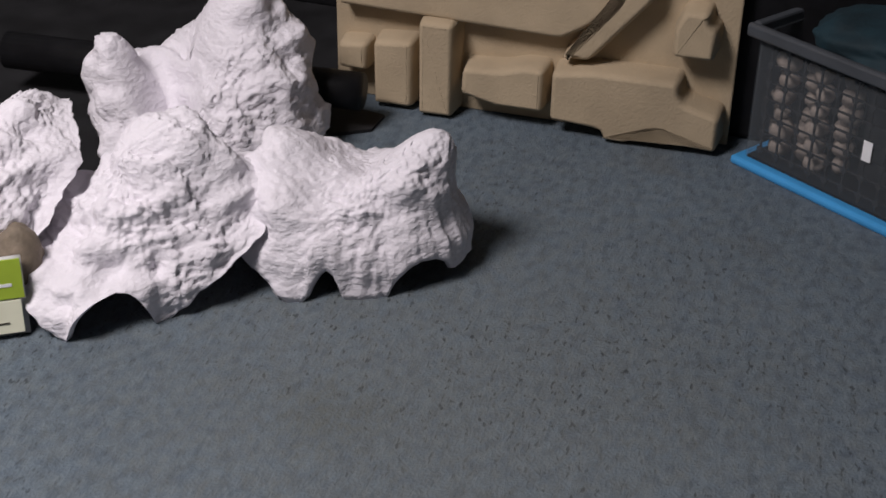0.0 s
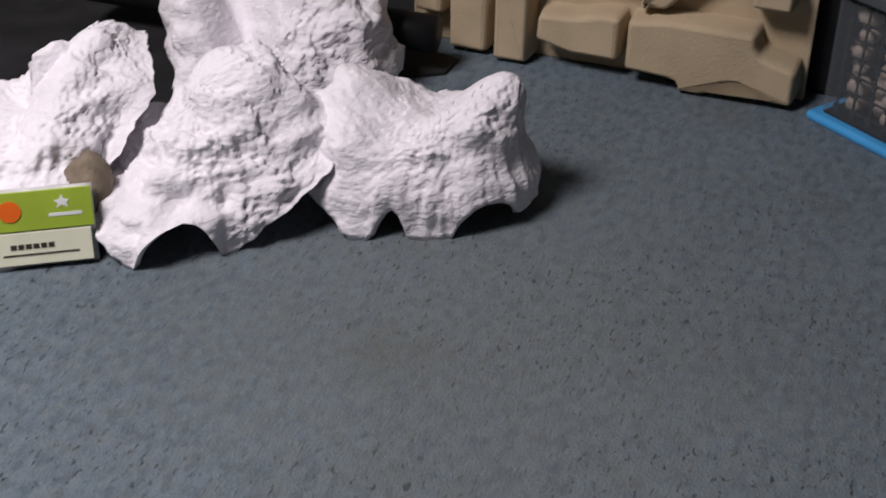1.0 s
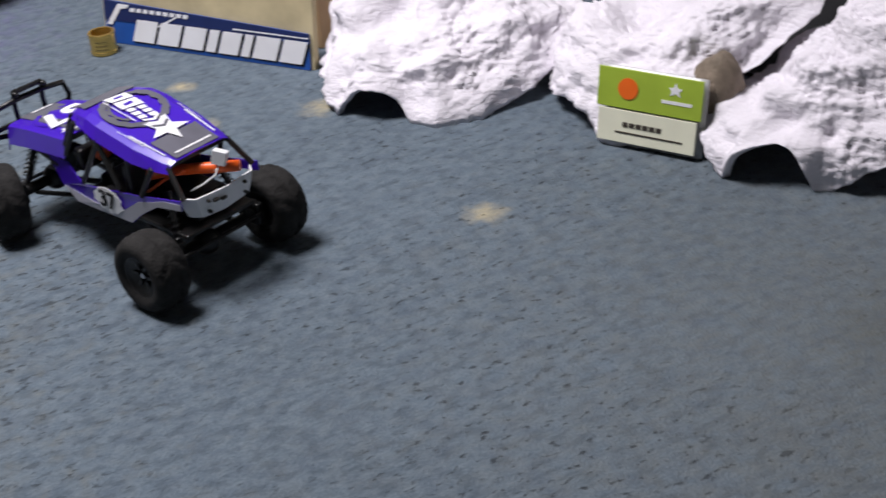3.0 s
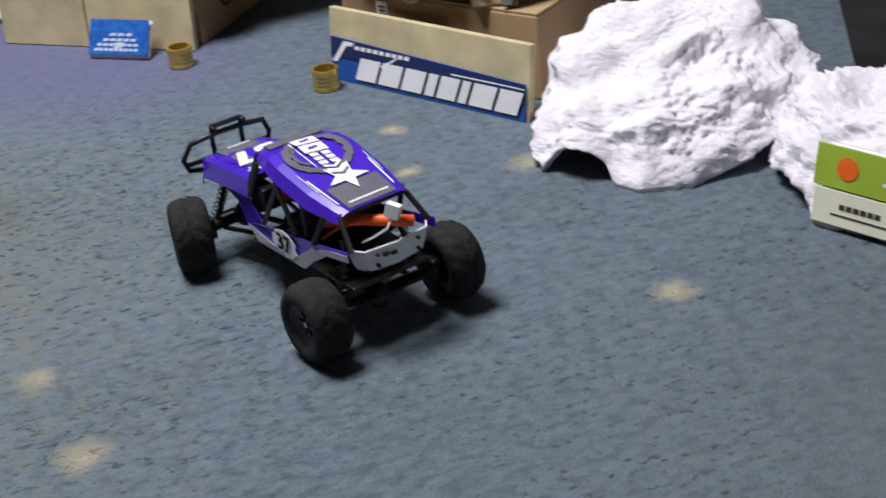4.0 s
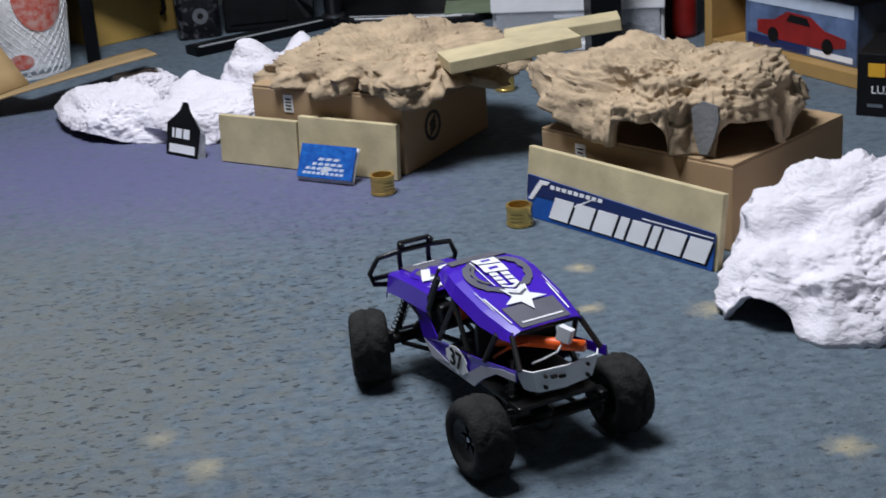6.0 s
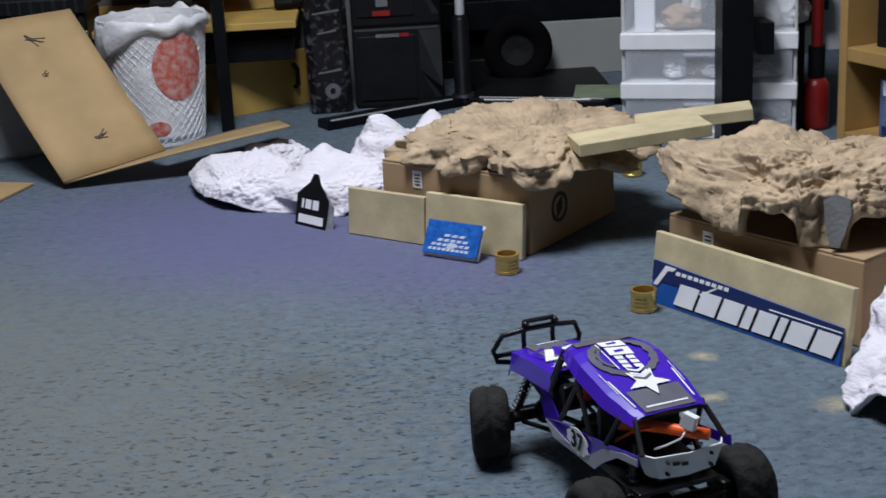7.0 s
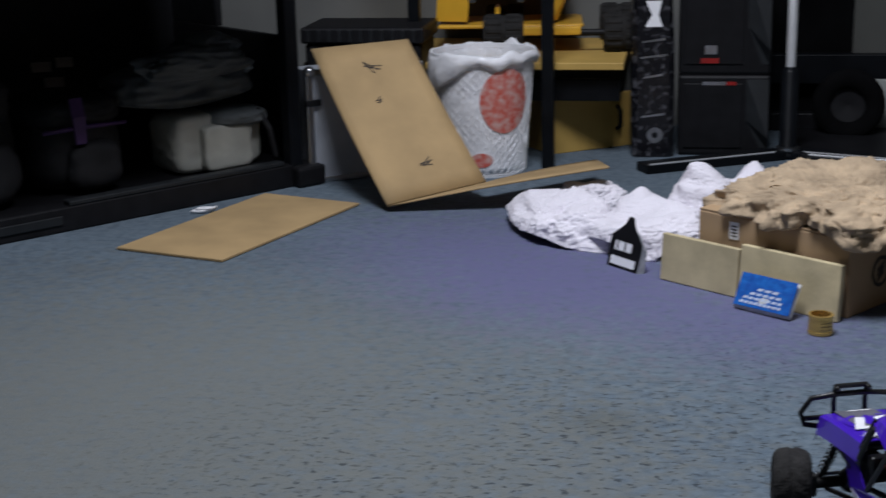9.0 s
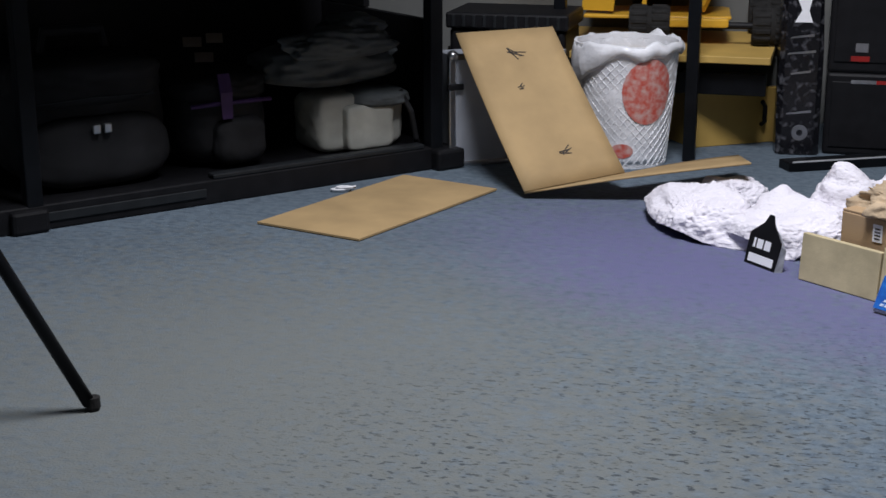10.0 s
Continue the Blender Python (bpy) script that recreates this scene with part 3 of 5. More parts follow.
def packet(name, a, b, high, lean, label, film, build, base=Matrix()):
    ob = empty(name, base @ facing(a, b) @ pose(0, 0, 0, lean), label, "packet", "parts packets")
    w = math.hypot(b[0] - a[0], b[1] - a[1])
    rows = []
    for j in range(9):
        row = []
        for i in range(13):
            u, v = i / 12, j / 8
            puff = 0.004 + 0.007 * math.sin(math.pi * u) * math.sin(math.pi * min(1, v * 1.6)) + 0.002 * noise.noise(Vector((u * 4, v * 5, w * 30)))
            row.append((u * w, -puff, v * high))
        rows.append(row)
    part("film", loft(rows, 0.003), film, ob, "crinkled plastic film", smooth=True)
    build(ob, w, high)
    return ob


def green_face(ob, w, h):
    part("header_card", box(0.001, w - 0.001, -0.016, -0.0135, h * 0.5, h, 0.0008), GREEN, ob, "lime green header card")
    part("label_card", box(0.004, w - 0.006, -0.0155, -0.0135, h * 0.06, h * 0.48, 0.0008), PALECARD, ob, "pale yellow-white product label")
    part("price_tag", lathe([(0, 0), (0.0135, 0), (0.0135, 0.0008), (0, 0.0008)], 24, m=pose(w * 0.3, -0.0162, h * 0.76, 90)), TAG, ob, "round orange price tag")
    for k in range(6):
        part("printed_bar", box(w * 0.27 + k * 0.009, w * 0.27 + k * 0.009 + 0.007, -0.0162, -0.0155, h * 0.27, h * 0.33), INK, ob)
    part("printed_bar", box(w * 0.2, w * 0.84, -0.0162, -0.0155, h * 0.185, h * 0.205), INK, ob)
    part("logo_shape", plate([(0, 0.007), (0.003, 0.013), (0.006, 0.007), (0.012, 0.006), (0.008, 0.002), (0.01, -0.004), (0.003, 0), (-0.004, -0.004), (-0.002, 0.002), (-0.006, 0.006)], 0.0006, m=pose(w * 0.72, -0.0166, h * 0.8, 90)), WHITE, ob, "pale logo shape")
    part("logo_bar", box(w * 0.62, w * 0.9, -0.0166, -0.016, h * 0.66, h * 0.7), WHITE, ob)


def blue_face(ob, w, h):
    part("card", box(0.001, w - 0.001, -0.0135, -0.012, 0.004, h, 0.0006), FOIL, ob, "bright blue crinkled printed card")
    for z, u0, u1, n in ((0.16, 0.1, 0.84, 9), (0.29, 0.14, 0.84, 7), (0.42, 0.24, 0.8, 5), (0.56, 0.34, 0.74, 3)):
        step = (u1 - u0) / n
        for k in range(n):
            x = w * (u0 + k * step)
            part("logo_shape", plate([(x, h * z), (x + w * step * 0.72, h * z), (x + w * step * 0.98, h * (z + 0.075)), (x + w * step * 0.3, h * (z + 0.075))], 0.0006, m=pose(0, -0.0142, 0, 90)), LOGOWHITE, ob, "pale slanted logo shape")


FOIL = mat("blue_foil_print", (0.03, 0.16, 0.55), 0.25, var=0.25, scale=70, bump=0.9, bscale=60, coat=0.6, second=(0.02, 0.08, 0.36))
LOGOWHITE = mat("pale_blue_white", (0.6, 0.68, 0.82), 0.4, var=0.1, bump=0.0)
PALECARD = mat("pale_yellow_card", (0.85, 0.85, 0.66), 0.5, var=0.05, bump=0.0)
TAG = mat("orange_tag", (0.95, 0.16, 0.01), 0.5, var=0.05, bump=0.0)
packet("parts_packet", (0.795, 1.532), (0.879, 1.418), 0.1, -12, "parts packet with lime green header and white label leaning on rocks", FILM, green_face, CORNER)
packet("parts_packet", (0.074, 2.487), (0.166, 2.42), 0.063, -28, "small bright blue parts packet leaning on a pine board", FILM, blue_face)
POUCH = mat("grey_clear_pouch", (0.3, 0.31, 0.34), 0.25, var=0.2, scale=60, bump=0.3)
hr = empty("hang_tag_packet", facing((-0.165, 2.735), (-0.1, 2.668)) @ pose(0, 0, 0, -14), "black house-shaped packet card with pale block shapes and a white strip", "packet", "parts packets")
part("card", plate([(0, 0), (0.084, 0), (0.086, 0.055), (0.058, 0.085), (0.05, 0.102), (0.038, 0.102), (0.03, 0.085), (-0.002, 0.06)], 0.002, m=pose(0, 0, 0, 90)), BLACK, hr)
part("label_strip", box(0.008, 0.076, -0.001, 0.0, 0.006, 0.022), WHITE, hr, "white bar-code strip")
block_sign((0.3, 0.9, 0.9), 0.014, 0.034, 0.018, 0.25, pose(0, -0.0012, 0, 90), WHITE, hr, "pale block shape", lean=0.0)
part("clear_pouch", loft([[(0.084, 0.001, 0), (0.094, 0.012, 0)], [(0.084, 0.001, 0.05), (0.09, 0.012, 0.045)], [(0.06, 0.001, 0.08), (0.07, 0.008, 0.07)]], 0.001), POUCH, hr, "clear plastic pouch")

# ---- folded cardboard ramp, flat sheet ----
ramp = empty("cardboard_ramp", pose(0, 0, 0), "folded tan cardboard sheet propped up as a ramp", "ramp")
FA, FB = Vector((-0.675, 3.105, 0.016)), Vector((-0.472, 3.25, 0.04))
TA, TB = Vector((-0.906, 3.384, 0.324)), Vector((-0.688, 3.47, 0.336))
part("raised_panel", loft([[FA.lerp(FB, i / 8).lerp(TA.lerp(TB, i / 8), j / 10) + Vector((0, -0.012 * math.sin(math.pi * j / 10), 0)) for i in range(9)] for j in range(11)], 0.004), CARD_TAN, ramp, smooth=True)
FC, FD = Vector((-0.185, 3.159, 0.1)), Vector((-0.233, 3.465, 0.05))
part("flat_panel", loft([[FA.lerp(FC, i / 8).lerp(FB.lerp(FD, i / 8), j / 4) + Vector((0, 0, 0.004 * math.sin(math.pi * i / 8))) for i in range(9)] for j in range(5)], 0.004), CARD_TAN, ramp, smooth=True)


def on_panel(u, v):
    return FA.lerp(FB, u).lerp(TA.lerp(TB, u), v) + Vector((0, -0.012 * math.sin(math.pi * v), 0))


for u, v, sz, tilt in ((0.55, 0.19, 1.0, 12), (0.5, 0.84, 1.5, -38), (0.42, 0.62, 0.4, 20)):
    across = (on_panel(u + 0.05, v) - on_panel(u - 0.05, v)).normalized()
    out = across.cross(on_panel(u, v + 0.05) - on_panel(u, v - 0.05)).normalized()
    out = -out if out.y > 0 else out
    RM = Matrix.Translation(on_panel(u, v) + out * 0.0046) @ Matrix((across, out.cross(across), out)).transposed().to_4x4()
    bm = bmesh.new()
    for k in range(4):
        box(-0.014 * sz, 0.014 * sz, -0.0013, 0.0013, 0, 0.0006, bm=bm, m=RM @ pose(0, 0, 0, 0, 0, tilt) @ pose((k % 2) * 0.006 - 0.003, 0.0035 * (k - 1.5), 0, 0, 0, (k * 37) % 60 - 20))
    part("ink_mark", bm, INK, ramp, "black scribbled ink mark")
tagged(link("cardboard_sheet", plate([(-0.921, 2.679), (-0.751, 3.164), (-0.997, 3.245), (-1.17, 2.752)], 0.004, m=pose(0, 0, 0.006)), CARD_TAN), "flat tan cardboard sheet lying on the carpet", "cardboard sheet")

# ---- waste bin ----
wb = empty("waste_bin", pose(-0.518, 3.56, 0), "white mesh waste bin lined with a white shop bag", "bin")
bm = bmesh.new()
SEG = 34
prof = lambda v: 0.102 + 0.024 * v
for s in (1, -1):
    for k in range(SEG):
        pts = []
        for j in range(17):
            v = j / 16
            g = 2 * math.pi * (k + s * v * 13) / SEG
            pts.append((prof(v) * math.cos(g), prof(v) * math.sin(g), 0.004 + 0.29 * v))
        rod(pts, 0.0012, 4, bm)
part("mesh_wall", bm, WHITE, wb, "white plastic mesh wall")
part("rim", lathe([(0.124, 0.288), (0.131, 0.288), (0.131, 0.3), (0.124, 0.3), (0.124, 0.288)], 40), WHITE, wb)
part("base", lathe([(0, 0.0), (0.101, 0.0), (0.102, 0.006), (0, 0.006)], 40), WHITE, wb)
rows = []
for j in range(26):
    v = j / 25
    row = []
    for k in range(73):
        g = 2 * math.pi * k / 72
        if v < 0.7:
            r, z = prof(v / 0.7) - 0.0003, 0.01 + 0.295 * v / 0.7
        else:
            q = (v - 0.7) / 0.3
            r, z = 0.128 + 0.01 * math.sin(q * 3), 0.306 - q * (0.034 + 0.075 * max(0.0, math.cos(g - 3.25)) ** 1.5 + 0.007 * math.sin(g * 5))
        r += 0.0018 * noise.noise(Vector((math.cos(g) * 5, math.sin(g) * 5, v * 9))) + (0.004 * noise.noise(Vector((g * 9, v * 3, 1))) if v > 0.7 else 0)
        z += 0.02 * noise.noise(Vector((math.cos(g) * 3, math.sin(g) * 3, 3.0))) if v > 0.45 else 0
        row.append((r * math.cos(g), r * math.sin(g), z))
    rows.append(row)
BAG = mat("white_bag_film", (0.86, 0.86, 0.88), 0.35, var=0.1, scale=22, bump=0.8, bscale=38)
liner = part("bag_liner", loft(rows, 0.0008), BAG, wb, "crumpled white plastic shop bag", smooth=True)
BAGRED = mat("faded_red_print", (0.55, 0.09, 0.06), 0.5, var=0.35, scale=70, bump=0.0, second=(0.62, 0.4, 0.36))
for ca, cz, cr, nm in ((-0.96, 0.19, 0.064, "printed_disc"), (-1.5, 0.045, 0.03, "printed_disc")):
    rr = []
    for j in range(7):
        row = []
        for k in range(25):
            g, q = 2 * math.pi * k / 24, j / 6
            a = ca + cr * q * math.cos(g) / 0.115
            z = cz + cr * q * math.sin(g) * (1.25 if cz > 0.1 else 0.6)
            R0 = prof(z / 0.3) + 0.0018
            row.append((R0 * math.cos(a), R0 * math.sin(a), z))
        rr.append(row)
    part(nm, loft(rr), BAGRED, liner, "faded red printed disc")

# ---- steel shelf posts, workbench shelf, yellow truck ----
bench = empty("workbench", pose(0, 0, 0), "workbench with black steel posts, black rail and yellow plywood shelf", "workbench")
for x, y, w in ((-0.362, 3.58, 0.03), (-0.72, 3.72, 0.03), (0.785, 3.1, 0.068)):
    part("post", box(x - w / 2, x + w / 2, y, y + w, 0, 1.05, 0.002), BLACK_METAL, bench)
part("rail", box(-0.95, -0.19, 3.7, 3.73, 0.15, 0.205, 0.002), BLACK_METAL, bench)
part("rail", box(0.12, 1.3, 4.11, 4.15, 0.13, 0.21, 0.002), BLACK_METAL, bench)
part("rail", box(0.84, 0.87, 3.12, 4.1, 0.2, 0.27, 0.002), BLACK_METAL, bench)
part("shelf_board", box(-1.0, -0.18, 3.66, 4.14, 0.235, 0.253, 0.002), YELLOWWOOD, bench, "yellow plywood shelf board")
# Unseen top, added to throw shade under the bench
part("top", box(-1.3, 1.3, 3.56, 4.15, 1.05, 1.08, 0.003), BLACK, bench)
yb = empty("wooden_crate", facing((-0.37, 3.745), (-0.14, 3.905)), "yellow-brown wooden panel crate under the bench", "crate")
part("panel", box(0, 0.25, 0, 0.02, 0, 0.145, 0.002), YELLOWWOOD, yb)
part("end_panel", box(0, 0.02, 0.02, 0.16, 0, 0.145, 0.002), YELLOWWOOD, yb)
part("handle", rod([(0.2, -0.004, 0.11), (0.2, -0.02, 0.1), (0.2, -0.02, 0.06), (0.2, -0.004, 0.05)], 0.006), BLACK, yb)

YELLOWP = mat("yellow_car_paint", (0.75, 0.42, 0.03), 0.3, var=0.06, scale=20, bump=0.0)
CLEARISH = mat("smoky_window", (0.05, 0.05, 0.05), 0.1, var=0.1, bump=0.0)
truck = empty("toy_truck", pose(-0.39, 3.985, 0.2535, 0, 0, -84) @ Matrix.Diagonal((0.85, 1.5, 1.15, 1)), "yellow toy off-road truck with knobbly black tyres", "toy truck")


def knob_tyre(parent, x, y, r, w, lugs=18, name="tyre"):
    bm4 = lathe([(r * 0.35, -w * 0.42), (r * 0.6, -w * 0.48), (r * 0.9, -w * 0.5), (r * 0.97, -w * 0.4), (r * 0.97, -w * 0.08), (r * 0.96, -w * 0.05), (r * 0.96, w * 0.05), (r * 0.97, w * 0.08), (r * 0.97, w * 0.4), (r * 0.9, w * 0.5), (r * 0.6, w * 0.48), (r * 0.35, w * 0.42), (r * 0.35, -w * 0.42)], 84)
    for v in bm4.verts:
        if math.hypot(v.co.x, v.co.y) > r * 0.93:
            turn = math.atan2(v.co.y, v.co.x) * lugs / math.pi + (0.5 if v.co.z > 0 else 0)
            lift = 1.05 if int(turn % 2) and abs(v.co.z) > w * 0.06 else 0.97
            v.co.x, v.co.y = v.co.x * lift, v.co.y * lift
    bmesh.ops.transform(bm4, matrix=pose(x, y, r, 90), verts=bm4.verts[:])
    return part(name, bm4, RUBBER, parent)


for x, y in ((-0.12, -0.085), (0.16, -0.085), (-0.12, 0.125), (0.16, 0.125)):
    knob_tyre(truck, x, y, 0.044, 0.07, 14)
part("chassis", box(-0.15, 0.18, -0.06, 0.05, 0.04, 0.06, 0.004), YELLOWP, truck)
part("body", loft([[(-0.17, -0.2, 0.087), (-0.17, -0.19, 0.17), (-0.17, 0.03, 0.17), (-0.17, 0.015, 0.087)],
                   [(0.08, -0.205, 0.083), (0.07, -0.195, 0.175), (0.07, 0.045, 0.175), (0.08, 0.015, 0.083)],
                   [(0.115, -0.205, 0.07), (0.115, -0.2, 0.15), (0.115, 0.035, 0.15), (0.115, 0.01, 0.07)],
                   [(0.14, -0.15, 0.07), (0.14, -0.145, 0.13), (0.14, 0.0, 0.13), (0.14, 0.0, 0.07)]], 0.004), YELLOWP, truck, "broad yellow body")
part("bumper", box(-0.1, 0.15, -0.2, 0.055, 0.055, 0.063, 0.003), YELLOWP, truck, "flat yellow bumper plate")
for y in (-0.14, -0.055):
    part("slot", box(0.113, 0.144, y - 0.006, y + 0.006, 0.112, 0.135, 0.002), CLEARISH, truck, "dark slot in the body")
part("brace", box(0.02, 0.1, -0.1, -0.092, 0.07, 0.1, 0.002), YELLOWP, truck)
part("axle", rod([(0.16, -0.09, 0.044), (0.16, 0.125, 0.044)], 0.008, 10), BLACK, truck)

# ---- black packages, cases and stand at the back ----
PRINT = mat("silver_graphic_print", (0.006, 0.006, 0.008), 0.22, var=0.2, scale=60, bump=0.1, bscale=60, second=(0.09, 0.09, 0.1), low=0.3, high=0.46, detail=10.0, stretch=0.5)
sk = empty("display_package", pose(-0.11, 3.76, 0, -4, 0, 6), "tall glossy black display package with silver graphics", "package")
part("body", loft([[(-0.055 + 0.008 * abs(v - 0.35), -0.02, v * 0.42), (-0.04, -0.032, v * 0.42), (0.04, -0.032, v * 0.42), (0.055 - 0.02 * max(0, v - 0.6), -0.02, v * 0.42), (0.055 - 0.02 * max(0, v - 0.6), 0.03, v * 0.42), (-0.055, 0.03, v * 0.42), (-0.055 + 0.008 * abs(v - 0.35), -0.02, v * 0.42)] for v in [k / 8 for k in range(9)]]), PRINT, sk)
part("top_flash", plate([(-0.022, 0.33), (0.022, 0.33), (0.012, 0.36), (0.02, 0.395), (-0.02, 0.395), (-0.005, 0.36)], 0.001, m=pose(0, -0.033, 0, 90)), WHITE, sk, "white flash at the top")
part("emblem", lathe([(0.008, 0), (0.02, 0), (0.02, 0.001), (0.008, 0.001), (0.008, 0)], 24, m=pose(0.005, -0.0325, 0.055, 90)), STEEL, sk, "silver round emblem")
for z, w in ((0.1, 0.03), (0.2, 0.024), (0.25, 0.034), (0.29, 0.028)):
    part("graphic_bar", plate([(-w, z), (w, z + 0.006), (w, z + 0.012), (-w, z + 0.004)], 0.001, m=pose(0, -0.0328, 0, 90)), STEEL, sk)


def hard_case(x0, x1, y0, y1, z0, z1, label):
    ob = empty("hard_case", pose(x0, y0, z0), label, "case", "black hard cases")
    w, d, h = x1 - x0, y1 - y0, z1 - z0
    part("shell", box(0, w, 0, d, 0, h, 0.008), BLACK, ob)
    part("panel", box(w * 0.06, w * 0.7, -0.004, 0, h * 0.1, h * 0.9, 0.002), BLACK, ob)
    part("facet", loft([[(w * 0.74, -0.002, h * 0.95), (w * 0.98, -0.002, h * 0.95)], [(w * 0.74, -0.002, h * 0.45), (w * 0.98, -0.03, h * 0.25)], [(w * 0.9, -0.002, h * 0.1), (w * 0.98, -0.002, h * 0.1)]], 0.003), DARKGREY, ob)
    return ob


DARKGREY = mat("dark_grey_plastic", (0.016, 0.018, 0.02), 0.45, var=0.15, scale=30, bump=0.05, spec=0.3)
c1 = hard_case(-0.045, 0.185, 3.76, 4.0, 0.0, 0.208, "lower black hard case with a small pale badge")
part("badge", box(0.06, 0.12, -0.005, -0.004, 0.183, 0.192), STEEL, c1, "pale badge")
part("badge_end", box(0.12, 0.145, -0.005, -0.004, 0.183, 0.192), RED, c1)
c2 = hard_case(-0.045, 0.185, 3.765, 4.0, 0.208, 0.48, "upper black hard case with a red and grey badge")
part("badge", box(0.055, 0.1, -0.006, -0.004, 0.03, 0.043), RED, c2, "red badge")
part("badge_top", box(0.065, 0.095, -0.006, -0.004, 0.053, 0.075), STEEL, c2, "grey badge shape")
st = empty("equipment_stand", pose(0.232, 3.75, 0), "black floor stand with a chrome upper tube and two base bars", "stand")
part("pole", lathe([(0, 0), (0.03, 0), (0.031, 0.01), (0.022, 0.02), (0.022, 0.22), (0.012, 0.232), (0, 0.232)], 24), BLACK_METAL, st, smooth=True)
part("chrome_tube", lathe([(0.012, 0.232), (0.012, 0.9), (0, 0.9)], 20), CHROME, st, "bright chrome tube", smooth=True)
part("collar", lathe([(0.022, 0.018), (0.03, 0.02), (0.03, 0.028), (0.022, 0.03)], 24), STEEL, st)
for ex, ey in ((-0.36, -0.2), (0.36, -0.13)):
    a = math.degrees(math.atan2(ey, ex))
    ln = math.hypot(ex, ey)
    leg = part("base_bar", box(0.02, ln, -0.03, 0.03, 0, 0.022, 0.003, m=pose(0, 0, 0, 0, 0, a)), BLACK_METAL, st)
    part("trim", box(0.05, ln - 0.01, -0.003, 0.003, 0.022, 0.0245, m=pose(0, 0, 0, 0, 0, a) @ pose(0, 0.024 if ex < 0 else -0.024, 0)), CHROME, leg, "bright metal trim strip")
ft = empty("floor_tray", pose(0, 0, 0), "flat black plastic tray with a bright metal edge", "tray")
part("body", plate([(0.26, 3.66), (0.4, 3.61), (0.56, 3.58), (0.62, 3.64), (0.62, 4.05), (0.26, 4.05)], 0.02, m=pose(0, 0, 0.02)), BLACK, ft)
part("edge_strip", rod([(0.28, 3.674, 0.023), (0.41, 3.625, 0.0235), (0.54, 3.6, 0.023)], 0.003, 6), CHROME, ft, "bright metal edge strip")
NYLON0 = mat("matt_black_and_shade", (0.0045, 0.0045, 0.005), 0.95, var=0.25, scale=12, bump=0.1, spec=0.05)
# Shade on the pale wall is put into these two colours
WALL_SHADE = mat("shaded_wall_grey", (0.16, 0.162, 0.152), 0.85, var=0.1, scale=5, bump=0.05)
WALL_DEEP_SHADE = mat("deep_shaded_wall_olive", (0.075, 0.076, 0.068), 0.85, var=0.12, scale=5, bump=0.05)
# Added boards hide the wall and carry its shade as black, grey and olive
for x0, x1, m2, lab in ((-2.9, -1.62, NYLON0, "added black board for the dark along the wall"), (-1.617, -0.05, WALL_SHADE, "added grey board for the shaded wall behind tote and truck"),
                        (-0.047, 0.42, NYLON0, "added black board for the dark behind the cases"), (0.423, 1.3, WALL_DEEP_SHADE, "added dim olive board for the shaded wall under the bench")):
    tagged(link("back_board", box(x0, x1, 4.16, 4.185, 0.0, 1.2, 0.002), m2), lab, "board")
BOARDGREY = mat("pale_grey_board_paint", (0.34, 0.35, 0.33), 0.8, var=0.08, scale=6, bump=0.05)
tagged(link("pale_board", box(0.44, 0.9, 4.06, 4.075, 0.0, 0.15, 0.002), BOARDGREY), "pale grey board leaning on the back wall under the bench", "board")
tagged(link("kick_board", box(0.2, 1.2, 4.1, 4.14, 0.0, 0.05, 0.004), BLACK), "low black kick board along the wall", "board")
sw = empty("spare_wheel", pose(0.4, 3.98, 0.0, -6, 0, -10), "black rubber wheel leaning beside the pale board", "wheel")
tyre_bm = lathe([(0.045, -0.03), (0.07, -0.036), (0.088, -0.032), (0.094, -0.02), (0.094, 0.02), (0.088, 0.032), (0.07, 0.036), (0.045, 0.03), (0.045, -0.03)], 48, m=pose(0, 0, 0.0945, 90))
part("tyre", tyre_bm, NYLON0, sw, "black rubber tyre", smooth=True)
part("rim", lathe([(0, -0.012), (0.02, -0.012), (0.045, -0.02), (0.045, 0.02), (0.0, 0.015)], 32, m=pose(0, 0, 0.0945, 90)), BLACK, sw)
ENV = mat("pale_green_paper", (0.22, 0.27, 0.17), 0.8, var=0.1, bump=0.02)
tagged(link("envelope", plate([(0.5, 3.62), (0.66, 3.6), (0.67, 3.74), (0.53, 3.78)], 0.004, m=pose(0, 0, 0.026)), ENV), "pale green envelope lying on a black tray", "envelope")

def soft(x0, x1, y0, y1, z0, z1, seed, sag=0.05, round_=3.2):
    """A padded bag body: a rounded box with soft folds, flat underneath."""
    bm5 = bmesh.new()
    bmesh.ops.create_icosphere(bm5, subdivisions=5, radius=1.0)
    for v in bm5.verts:
        n = v.co.normalized()
        k = 1 / (abs(n.x) ** round_ + abs(n.y) ** round_ + abs(n.z) ** round_) ** (1 / round_)
        p = n * k
        f = 1 + sag * (noise.noise(p * 1.7 + Vector((seed, 0, 0))) + 0.5 * noise.noise(p * 4 + Vector((0, seed, 0))))
        p = Vector((p.x * f, p.y * f, p.z * (f if p.z > 0 else 1)))
        v.co = Vector(((x0 + x1) / 2 + p.x * (x1 - x0) / 2, (y0 + y1) / 2 + p.y * (y1 - y0) / 2, (z0 + z1) / 2 + p.z * (z1 - z0) / 2))
    return bm5


